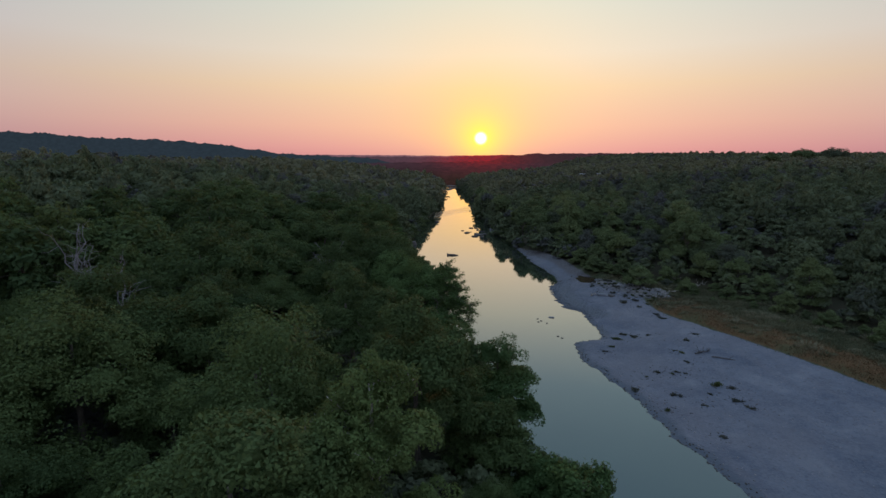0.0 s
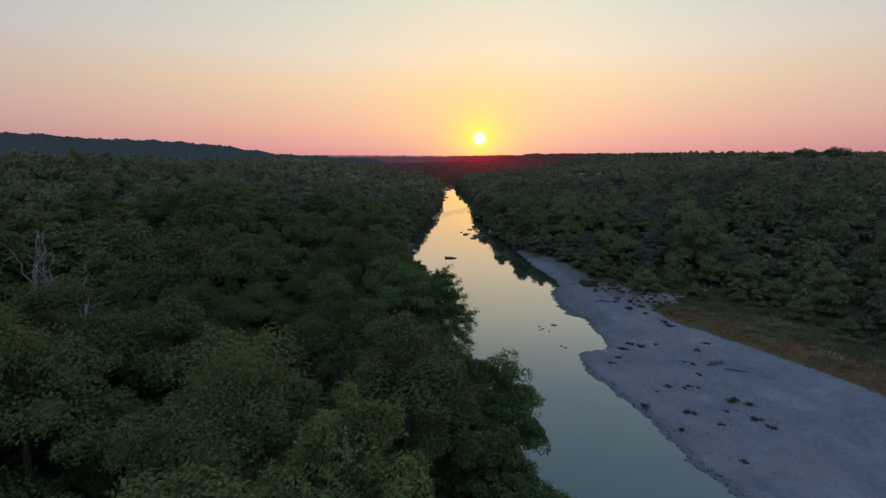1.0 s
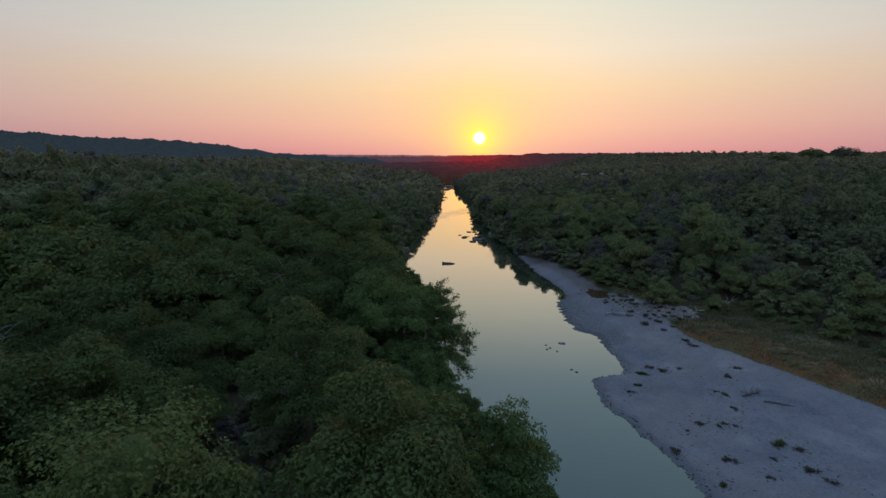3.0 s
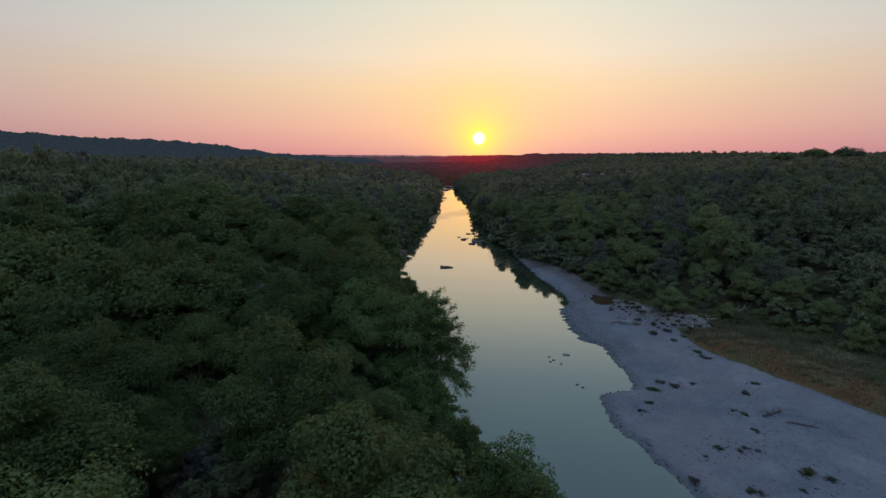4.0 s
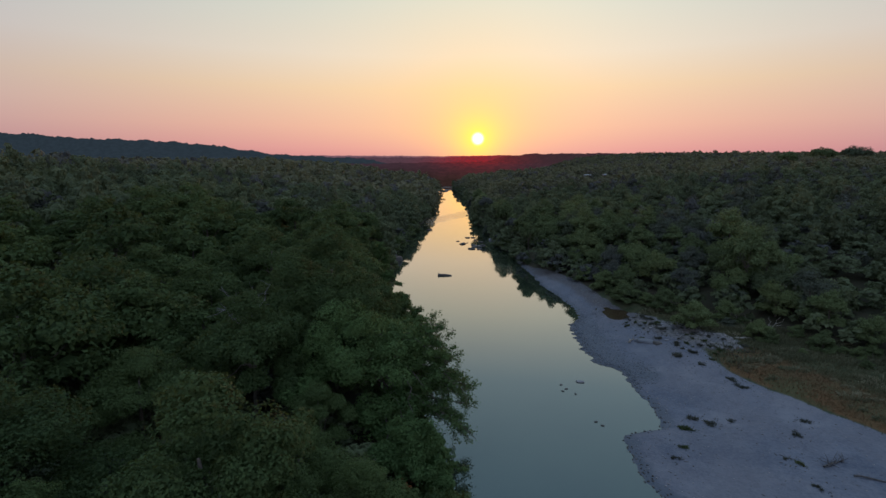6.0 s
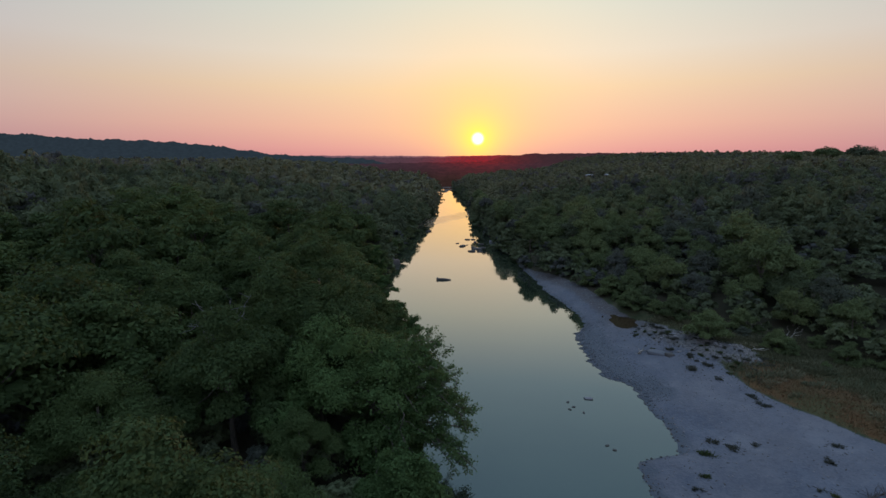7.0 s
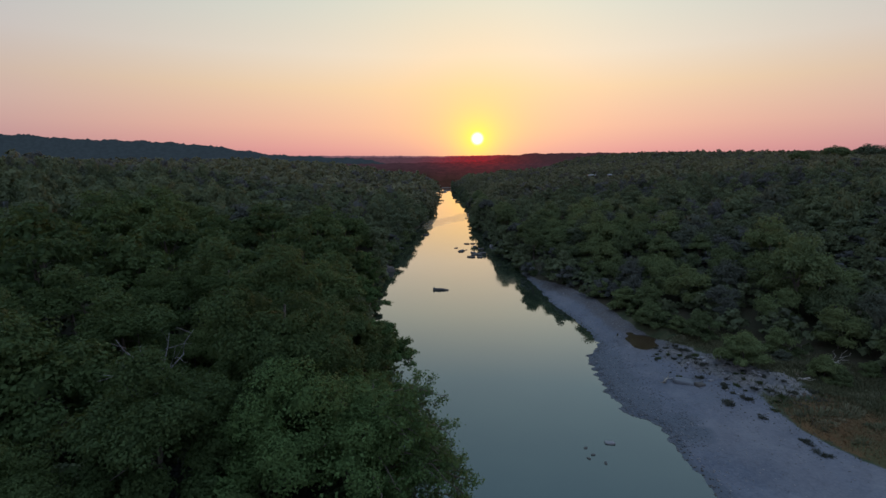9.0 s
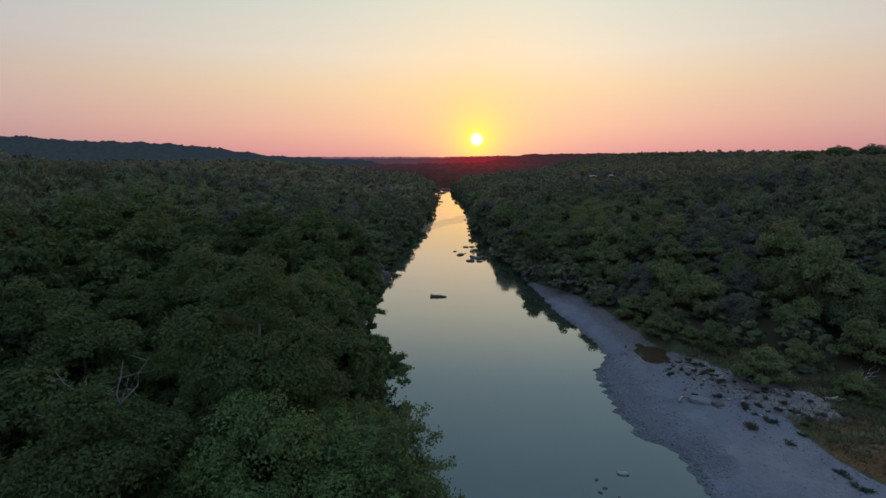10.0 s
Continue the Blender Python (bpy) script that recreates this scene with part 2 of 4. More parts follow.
def wave(x, y, size, seed=0.0):
    """Cheap smooth noise, about -1 to 1."""
    a, b = x / size + seed, y / size - seed * 1.7
    return (np.sin(a * 2.1 + 1.3 * np.sin(b * 1.7 + seed)) + np.sin(b * 2.7 + 1.1 * np.sin(a * 1.9 - seed)) + np.sin((a + b) * 1.5 + seed * 3)) / 3


def shore_right(y):
    return np.interp(y, RIGHT_Y, RIGHT_X) + (0.35 * wave(y, y * 0, 1.6, 2.0) + 0.28 * wave(y, y * 0, 0.55, 6.0) * (1 + smooth(y, 90, 96) * smooth(-y, -128, -112))) * smooth(y, 20, 60)


def shore_left(y):
    return np.interp(y, LEFT_Y, LEFT_X) + 0.8 * wave(y, y * 0, 5.0, 5.0)


def sandbank(x, y):
    """Share of the eroded sandy bank between gravel and grass."""
    along, over = (x - 40.2) * 0.486 - (y - 103) * 0.874, (x - 40.2) * 0.874 + (y - 103) * 0.486
    return np.exp(-(over / 3.4) ** 2 - (along / 10.5) ** 4)


def ground(x, y):
    x, y = np.asarray(x, float), np.asarray(y, float)
    right, left = x - shore_right(y), shore_left(y) - x
    bar, meadow = np.interp(y, BAR_Y, BAR_X) - shore_right(y), np.interp(y, GRASS_Y, GRASS_X) - shore_right(y)
    bar, meadow = np.where(y > 168, 0.0, bar), np.where(y > 168, 0.0, meadow)
    edge = np.maximum(np.maximum(bar, meadow), 0)
    rr = np.maximum(right, 0)
    zr = np.where(y > 168, 2.5 * smooth(rr, 0, 5), 0.22 * smooth(rr, 0, 1.2) + 1.25 * smooth(rr, 0.5, np.maximum(bar, 6.0)) + 0.7 * smooth(rr, bar - 1, bar + 4))
    zr = zr + 24 * (1 - np.exp(-np.maximum(rr - edge, 0) / 120)) * (1 - 0.42 * smooth(y, 420, 900) * (1 - smooth(x, 80, 420))) + 15 * smooth(y, 400, 1000) * smooth(x, 130, 420)
    zr = zr + 0.1 * wave(x, y, 4.0, 1.0) * smooth(rr, 1, 6)
    ll = np.maximum(left, 0)
    zl = 3.3 * smooth(ll, 0, 7) + 14 * smooth(ll, 12, 140) + 0.4 * wave(x, y, 9.0, 3.0) * smooth(ll, 4, 12)
    ridge = np.interp(x, RIDGE_X, RIDGE_Z) * np.exp(-(np.minimum(y - 720, 0) / 190) ** 2)
    zl = np.maximum(zl, ridge * smooth(ll, 60, 160)) + 6 * smooth(zl, 15, 18) * wave(x, y, 90, 4.0)
    z = np.where(right > 0, zr, np.where(left > 0, zl, -np.minimum(1.6, 0.22 * np.minimum(-right, -left))))
    ring = np.hypot((x - POOL[0]) / 2.5, (y - POOL[1]) / 3.8) + 0.28 * wave(x, y, 1.5, 4.0)
    z = z + (0.95 + 0.3 * (np.minimum(ring, 2) ** 2 - 1) - z) * smooth(-ring, -1.9, -1.1)
    z = z + sandbank(x, y) * (0.2 + 1.3 * np.abs(wave(x, y, 2.4, 8.0)) + 0.6 * np.abs(wave(x, y, 0.9, 3.0)))
    z = np.where(z > 2, 2 + (z - 2) * (1 - smooth(y, 690, 860) * (1 - smooth(np.abs(x - 0.03 * y), 110, 300))), z)
    z = np.where(z > 2, 2 + (z - 2) * (1 - smooth(y, 1150, 1450)), z)
    z = z - 9 * smooth(y, 780, 900) * (1 - smooth(np.abs(x - 0.03 * y), 110, 260))
    far = smooth(np.hypot(x, y), 1500, 3000)
    return z * (1 - far) + far * (16 + 5 * wave(x, y, 420, 7.0))


# ---- mesh helpers ----
def mesh_of(name, verts, faces, mat, soft=False, tints=None):
    """A mesh from arrays of corners and of triangles or quads."""
    verts, faces = np.asarray(verts, np.float32), np.asarray(faces, np.int32)
    me = bpy.data.meshes.new(name)
    k = faces.shape[1]
    me.vertices.add(len(verts))
    me.vertices.foreach_set("co", verts.ravel())
    me.loops.add(faces.size)
    me.loops.foreach_set("vertex_index", faces.ravel())
    me.polygons.add(len(faces))
    me.polygons.foreach_set("loop_start", np.arange(0, faces.size, k, dtype=np.int32))
    if soft:
        me.polygons.foreach_set("use_smooth", np.ones(len(faces), bool))
    me.materials.append(mat)
    if tints is not None:
        me.attributes.new("tint", "FLOAT", "POINT").data.foreach_set("value", np.asarray(tints, np.float32))
    me.update(calc_edges=True)
    return me


def part(name, me, parent, label="", at=None):
    ob = new(name, me)
    ob.parent = parent
    if at is not None:
        ob.matrix_basis = at
    return tagged(ob, label)


def join(pieces):
    """One pair of arrays out of many."""
    vs, fs, base = [], [], 0
    for v, f in pieces:
        vs.append(v)
        fs.append(f + base)
        base += len(v)
    return np.concatenate(vs), np.concatenate(fs)


def ball(level):
    bm = bmesh.new()
    bmesh.ops.create_icosphere(bm, subdivisions=level, radius=1)
    v = np.array([p.co[:] for p in bm.verts])
    f = np.array([[q.index for q in p.verts] for p in bm.faces])
    bm.free()
    return v, f


BALL = {k: ball(k) for k in (1, 2, 3)}


def unit(v):
    return v / np.maximum(np.linalg.norm(v, axis=-1, keepdims=True), 1e-6)


def tube(path, radii, sides):
    """A tapered, bent stem with closed ends, in triangles."""
    path = np.asarray(path, float)
    along = unit(np.gradient(path, axis=0))
    side = unit(np.cross(along, np.where(np.abs(along[:, 2:3]) > 0.8, [[1.0, 0, 0]], [[0, 0, 1.0]])))
    other = np.cross(along, side)
    a = np.arange(sides) * 2 * math.pi / sides
    rings = path[:, None] + np.asarray(radii)[:, None, None] * (np.cos(a)[None, :, None] * side[:, None] + np.sin(a)[None, :, None] * other[:, None])
    v = rings.reshape(-1, 3)
    f = []
    for i in range(len(path) - 1):
        for j in range(sides):
            p, q = i * sides + j, i * sides + (j + 1) % sides
            f += [(p, q, q + sides), (p, q + sides, p + sides)]
    for j in range(1, sides - 1):
        f.append(((len(path) - 1) * sides, (len(path) - 1) * sides + j, (len(path) - 1) * sides + j + 1))
    return v, np.array(f)


def limb(rng, a, b, r0, r1, sag=0.0, steps=4, sides=5, wobble=0.06):
    a, b = np.asarray(a, float), np.asarray(b, float)
    t = np.linspace(0, 1, steps + 1)[:, None]
    length = np.linalg.norm(b - a)
    p = a + (b - a) * t + rng.normal(0, wobble * length, (steps + 1, 3)) * np.sin(t * math.pi)
    p[:, 2] += sag * length * np.sin(t[:, 0] * math.pi)
    return tube(p, np.linspace(r0, r1, steps + 1), sides)


def leaves(rng, centres, out, size, long=1.4, jitter=0.4):
    """A small pointed spray of leaves (one triangle) at each centre, facing more or less out."""
    n = len(centres)
    normal = unit(out + rng.normal(0, jitter, (n, 3)) + [0, 0, 0.3])
    along = unit(np.cross(normal, rng.normal(0, 1, (n, 3))))
    across = np.cross(normal, along)
    s = size * rng.uniform(0.65, 1.35, (n, 1))
    v = np.stack([centres - along * s * long * 0.4 - across * s * 0.5, centres + along * s * long * 0.6, centres - along * s * long * 0.4 + across * s * 0.5], 1)
    return v.reshape(-1, 3), np.arange(n * 3).reshape(-1, 3)


def sphere_ways(rng, n, low=-0.35):
    z = rng.uniform(low, 1, n)
    a = rng.uniform(0, 2 * math.pi, n)
    r = np.sqrt(1 - z * z)
    return np.stack([r * np.cos(a), r * np.sin(a), z], 1)


def core_of(rng, lobes, level, fill, low):
    """The shaded inner mass of a crown: one uneven lump a lobe, left open below."""
    bv, bf = BALL[level]
    keep = bf[bv[bf][:, :, 2].mean(1) > low]
    return join([(np.array([x, y, z]) + bv * r * fill * [1, 1, 0.85] * rng.uniform(0.7, 1.15, (len(bv), 1)), keep) for x, y, z, r in lobes])


def crown(rng, lobes, subs, per_sub, size, core=0.8, core_level=2, low=-0.35, jitter=0.28, sprigs=60, clump=1.0):
    """Lobes (x, y, z, radius), each ringed with smaller clumps of leaf sprays, over an inner mass."""
    lobes = np.asarray(lobes, float)
    pieces = [core_of(rng, lobes, core_level, core, max(low, -0.4))] if core else []
    for i, (x, y, z, r) in enumerate(lobes):
        c = np.array([x, y, z])
        rest = np.delete(lobes, i, 0)

        def outside(p, share):
            return ~(np.linalg.norm(p[:, None] - rest[None, :, :3], axis=2) < rest[None, :, 3] * share).any(1)

        if core and sprigs:
            w = sphere_ways(rng, sprigs, low)
            spot = c + w * r * rng.uniform(core * 0.95, 0.95, (sprigs, 1)) * [1, 1, 0.85]
            clear = outside(spot, 0.66)
            pieces.append(leaves(rng, spot[clear], w[clear], size * 1.25, jitter=jitter))
        ways = sphere_ways(rng, subs, low)
        mids = c + ways * r * rng.uniform(0.62, 1.0, (subs, 1)) * [1, 1, 0.85]
        mids = mids[outside(mids, 0.72)]
        if not len(mids):
            continue
        n = len(mids) * per_sub
        girth = r * clump * rng.uniform(0.26, 0.48, (len(mids), 1))
        small, wide = np.repeat(mids, per_sub, 0), np.repeat(girth, per_sub, 0)
        w = sphere_ways(rng, n, -0.45)
        spot = small + w * wide * rng.uniform(0.7, 1.12, (n, 1)) * [1, 1, 0.85]
        pieces.append(leaves(rng, spot, unit(w + 0.35 * unit(spot - c)), size, jitter=jitter))
    return join(pieces)


def dome(rng, height, spread, low, rings=(1, 6, 6)):
    """Lobes that make up a rounded, uneven crown from low to height."""
    lobes = []
    deep = height - low
    for level, count in enumerate(rings):
        turn = rng.uniform(0, 6.28)
        for k in range(count):
            a = turn + k * 6.283 / count + rng.uniform(-0.3, 0.3)
            far = (0.12, 0.50, 0.68)[level] * spread / 2 * rng.uniform(0.8, 1.2)
            r = spread / 2 * (0.44, 0.38, 0.33)[level] * rng.uniform(0.75, 1.2)
            z = height - r * 0.85 - deep * (0.0, 0.28, 0.62)[level] * rng.uniform(0.7, 1.3)
            lobes.append((far * math.cos(a), far * math.sin(a), z, r))
    return lobes


def stem(rng, height, lobes, r0, limbs=7):
    lean = rng.normal(0, 0.25, 2)
    top = height * 0.72
    t = np.linspace(0, 1, 7)
    path = np.stack([lean[0] * t * 2 + 0.15 * np.sin(t * 5), lean[1] * t * 2, -0.4 + (top + 0.4) * t], 1)
    flare = np.array([1.5, 1.05, 0.92, 0.8, 0.65, 0.48, 0.3]) * r0
    pieces = [tube(path, flare, 8)]
    order = rng.permutation(len(lobes))[:limbs]
    for k in order:
        s = rng.uniform(0.3, 0.85)
        a = np.array([np.interp(s, t, path[:, i]) for i in range(3)])
        b = np.array(lobes[k][:3]) + [0, 0, lobes[k][3] * 0.3]
        pieces.append(limb(rng, a, b, r0 * 0.42 * (1.1 - s * 0.6), r0 * 0.08, 0.06))
    return pieces


def make_tree(name, seed, height, spread, low, leaf, bark, label, subs=10, per_sub=36, size=0.36, core=0.46, category="tree", rings=(1, 6, 7), limbs=5, low_leaf=-0.3, group="", sprigs=60, clump=1.0):
    rng = np.random.default_rng(seed)
    lobes = dome(rng, height, spread, low, rings)
    root = new(name)
    tagged(root, label, category, group)
    for k, piece in enumerate(stem(rng, height, lobes, height * 0.019, limbs)):
        part("limb" if k else "trunk", mesh_of("limb" if k else "trunk", *piece, bark, True), root)
    part("crown", mesh_of("crown", *crown(rng, lobes, subs, per_sub, size, core, 2, low_leaf, 0.5, sprigs, clump), leaf, True), root)
    return root


def drop(ob):
    for o in (*ob.children_recursive, ob):
        bpy.data.objects.remove(o)


# ---- ground and water ----
def stretch(lo, hi, near_lo, near_hi, fine, growth):
    """Grid lines: even and fine inside the near stretch, wider and wider outside it."""
    mid = list(np.arange(near_lo, near_hi + fine / 2, fine))
    up, s = [], fine
    while (up[-1] if up else mid[-1]) < hi:
        s *= growth
        up.append((up[-1] if up else mid[-1]) + s)
    down, s = [], fine
    while (down[-1] if down else mid[0]) > lo:
        s *= growth
        down.append((down[-1] if down else mid[0]) - s)
    return np.array(down[::-1] + mid + up)


def build_ground():
    xs, ys = stretch(-4600, 4600, -16, 60, 0.65, 1.09), stretch(-900, 4600, 30, 170, 0.65, 1.07)
    gx, gy = np.meshgrid(xs, ys)
    gz = ground(gx, gy)
    v = np.stack([gx, gy, gz], -1).reshape(-1, 3)
    w = len(xs)
    i = (np.arange(len(ys) - 1)[:, None] * w + np.arange(w - 1)[None, :]).ravel()
    quads = np.stack([i, i + 1, i + w + 1, i + w], 1)
    x, y, z = v.T
    r = x - shore_right(y)
    bar = np.interp(y, BAR_Y, BAR_X) - x
    meadow = np.interp(y, GRASS_Y, GRASS_X) - x
    sand = ((r > -6) & (y < 170)) * smooth(bar, -1.5, 1.5)
    sand = np.maximum(sand, sandbank(x, y))
    grass = ((r > 0) & (y < 130)) * smooth(meadow, -3, 3)
    wet = smooth(-z, -0.22, -0.02)
    wet = np.maximum(wet, 0.75 * smooth(y, 82, 93) * smooth(-y, -122, -110) * smooth(-r, -8.0, -2.5))
    wet = np.maximum(wet, 0.6 * smooth(-y, -92, -80) * smooth(-r, -2.6, -1.0))
    wet = np.maximum(wet, 0.36 * smooth(y, 82, 98))
    share = bar / np.minimum(bar - meadow, -0.5)
    dry = grass * smooth(share, -0.03, 0.05) * smooth(-share, -0.56, -0.32) * smooth(-y, -98, -89)
    muddy = np.maximum(sandbank(x, y), 0.8 * np.exp(-((x - POOL[0]) / 4.5) ** 2 - ((y - POOL[1]) / 6.5) ** 2))
    muddy = np.maximum(muddy, 1.0 * smooth(-bar, -6.0, -1.0) * smooth(y, 104, 116))
    stony = (sand[quads].mean(1) > 0.5) & (r[quads].mean(1) > -1.5)
    meadowy = (grass[quads].mean(1) > 0.5) & ~stony & (y[quads].mean(1) > -20) & (r[quads].mean(1) > 0)
    for name, chosen, label, kind in (("ground", ~(stony | meadowy), "wooded river valley ground under the trees", "ground"),
                                      ("gravel_bar", stony, "pale grey gravel bar along the river", "gravel bar"),
                                      ("meadow", meadowy, "strip of dry and green grass behind the gravel bar", "meadow")):
        used, back = np.unique(quads[chosen], return_inverse=True)
        me = mesh_of(name, v[used], back.reshape(-1, 4), GROUND, True)
        for key, val in (("gravel", sand), ("grass", grass), ("dry", dry), ("mud", muddy), ("sandbank", sandbank(x, y)), ("wet", wet)):
            me.attributes.new(key, "FLOAT", "POINT").data.foreach_set("value", val[used].astype(np.float32))
        tagged(new(name, me), label, kind, kind="structure")


def build_water():
    ys = np.concatenate([np.arange(-80, 300, 4.0), np.arange(300, 770, 15.0)])
    l, r = np.interp(ys, LEFT_Y, LEFT_X) - 5, np.interp(ys, RIGHT_Y, RIGHT_X) + 7
    n = len(ys)
    v = np.concatenate([np.stack([l, ys, ys * 0], 1), np.stack([r, ys, ys * 0], 1)])
    i = np.arange(n - 1)
    tagged(new("water", mesh_of("water", v, np.stack([i, i + n, i + n + 1, i + 1], 1), WATER)), "calm grey-green river reflecting the sunset sky", "river", kind="structure")


build_ground()
build_water()


# ---- trees ----
def scatter(rng, x0, x1, y0, y1, step, jitter=0.42):
    gx, gy = np.meshgrid(np.arange(x0, x1, step), np.arange(y0, y1, step))
    gx = gx + (np.arange(gx.shape[0])[:, None] % 2) * step / 2
    p = np.stack([gx.ravel(), gy.ravel()], 1)
    return p + rng.uniform(-jitter, jitter, p.shape) * step


def in_view(x, y, margin=25.0):
    return np.abs(x) < 0.98 * (y + 12) + margin


CAN = "dark green broad-leaved tree in dense riverside woods"
FORMS = [(13.6, 11.6, 3.0), (12.4, 10.2, 2.6), (14.8, 11.8, 3.4), (13.0, 12.8, 3.0), (11.4, 9.6, 2.4), (14.0, 10.4, 3.0)]
models, fine_models, finest_models = [[make_tree("broadleaf_tree", seed + k, h, w, lo, LEAF, BARK, CAN, subs=subs, per_sub=per, size=size, sprigs=sprigs, rings=(1, 6, 8), group="trees of the riverside woods") for k, (h, w, lo) in enumerate(FORMS)]
                                      for seed, subs, per, size, sprigs in ((100, 11, 26, 0.36, 80), (120, 14, 66, 0.2, 340), (140, 15, 150, 0.122, 950))]
small_models = [make_tree("small_tree", 200 + k, h, s, lo, LEAF_SLOPE, BARK, "small rounded green tree on the wooded slope", subs=11, per_sub=36, size=0.2, core=0.5, sprigs=150, clump=1.5, rings=(1, 6, 6), limbs=4, group="trees on the slope")
                for k, (h, s, lo) in enumerate([(8.0, 7.4, 1.6), (7.0, 6.6, 1.2), (8.8, 7.0, 1.8), (6.2, 6.8, 1.0), (7.6, 8.2, 1.4)])]
SOLO = [(-4.6, 25.5), (4.6, 45.0), (8.0, 30.0), (-4.2, 75.0), (-1.2, 64.5), (1.8, 56.0), (4.4, 37.8), (7.4, 33.2), (7.0, 23.0), (-4.0, 86.0), (-36.0, 47.0), (-32.0, 46.5)]
rng = np.random.default_rng(11)
tall = [p for p in scatter(rng, -104, 8, 4, 186, 13.0, 0.34) if shore_left(p[1]) - p[0] > 3.0]
lower = [p for p in scatter(rng, -104, 8, 4, 186, 8.0, 0.4) if shore_left(p[1]) - p[0] > 1.0 and all(math.hypot(p[0] - a, p[1] - b) > 5.2 for a, b in tall)
         and not (wave(p[0], p[1], 10.0, 2.0) > 0.3 and shore_left(p[1]) - p[0] > 12)]
left_spots = [(x, y, k) for k, spots in enumerate((tall, lower)) for x, y in spots if in_view(x, y, 6) and x > -104 + 0.15 * y
              and all(math.hypot(x - a, y - b) > (2.4 if a < -10 else 4.6) for a, b in SOLO)]
right_spots = [p for p in scatter(rng, 24, 120, 55, 205, 6.4) if p[0] - max(np.interp(p[1], GRASS_Y, GRASS_X) if p[1] < 168 else 0, shore_right(p[1])) > 1.5
               and in_view(p[0], p[1], 4) and p[0] - shore_right(p[1]) < 40 + max(0, 110 - p[1]) * 0.25]
for x, y, low in left_spots:
    k = int(rng.integers(len(models)))
    s = float(rng.uniform(0.58, 0.85) if low else rng.uniform(1.0, 1.32)) * (0.62 if shore_left(y) - x < 8.5 and y < 75 else 0.76 if shore_left(y) - x < 6 else 1.0)
    copy_thing((finest_models if y < 84 and x > -26 or y < 62 and x > -46 else fine_models if y < 116 and x > -48 else models)[k], pose(x, y, float(ground(x, y)) - 0.1, 0, 0, rng.uniform(0, 360)) @ Matrix.Diagonal((s, s, s * rng.uniform(0.84, 1.02), 1)))
for n, (x, y) in enumerate(right_spots):
    k = int(rng.integers(len(small_models)))
    inland = x - max(float(np.interp(y, GRASS_Y, GRASS_X)) if y < 168 else 0.0, float(shore_right(y)))
    s = float(np.clip(rng.normal(1.0, 0.16), 0.7, 1.35)) * min(1.0, 0.58 + inland / 32)
    copy_thing(small_models[k], pose(x, y, float(ground(x, y)) - 0.1, 0, 0, rng.uniform(0, 360)) @ Matrix.Diagonal((s, s, s * rng.uniform(0.9, 1.1), 1)))
behind = np.random.default_rng(12)
for x, y in scatter(behind, -64, 9, -34, 46, 10.5):
    if shore_left(y) - x > 2.0 and not in_view(x, y, 9) and (y < 2 or x < -14):
        s = behind.uniform(0.75, 1.2)
        copy_thing(models[int(behind.integers(len(models)))], pose(x, y, float(ground(x, y)) - 0.1, 0, 0, behind.uniform(0, 360)) @ Matrix.Diagonal((s, s, s * 0.95, 1)))
for ob in models + fine_models + finest_models + small_models:
    drop(ob)
NEAR = np.array([p[:2] for p in left_spots] + [tuple(p) for p in right_spots])


def woods(name, label, spots, heights, spreads, variants, mat):
    """Many far trees in one mesh: each a copy of one of the variants, turned and sized; one grove stands bare."""
    rng = np.random.default_rng(5)
    z = ground(spots[:, 0], spots[:, 1])
    pick = rng.integers(len(variants), size=len(spots))
    pieces, tints = [], []
    turn = rng.uniform(0, 6.283, len(spots))
    tint = np.clip(0.45 + 0.30 * wave(spots[:, 0], spots[:, 1], 45, 9.0) + rng.normal(0, 0.2, len(spots)), 0, 1)
    grove = (np.abs(spots[:, 0] + 0.66 * spots[:, 1]) < 38) & (spots[:, 1] > 400) & (spots[:, 1] < 640)
    tint = np.where(grove, tint * 0.22, tint)
    for i, (x, y) in enumerate(spots):
        v, f = variants[pick[i]]
        c, s = math.cos(turn[i]), math.sin(turn[i])
        w = np.empty_like(v)
        w[:, 0] = (v[:, 0] * c - v[:, 1] * s) * spreads[i] + x
        w[:, 1] = (v[:, 0] * s + v[:, 1] * c) * spreads[i] + y
        w[:, 2] = v[:, 2] * heights[i] + z[i]
        pieces.append((w, f))
        tints.append(np.full(len(v), tint[i]))
    v, f = join(pieces)
    return tagged(new(name, mesh_of(name, v, f, mat, True, np.concatenate(tints))), label, "woods", kind="stuff")


def far_variant(seed, rings, subs, per_sub, size, level, sprigs=12):
    """A tree of height 1 and spread 1."""
    rng = np.random.default_rng(seed)
    v, f = crown(rng, dome(rng, 10.0, 10.0, 1.5, rings), subs, per_sub, size, 0.66, level, -0.1, 0.3, sprigs)
    v = v / 10.0
    v[:, 2] = v[:, 2] * 1.12 - 0.12
    return v, f


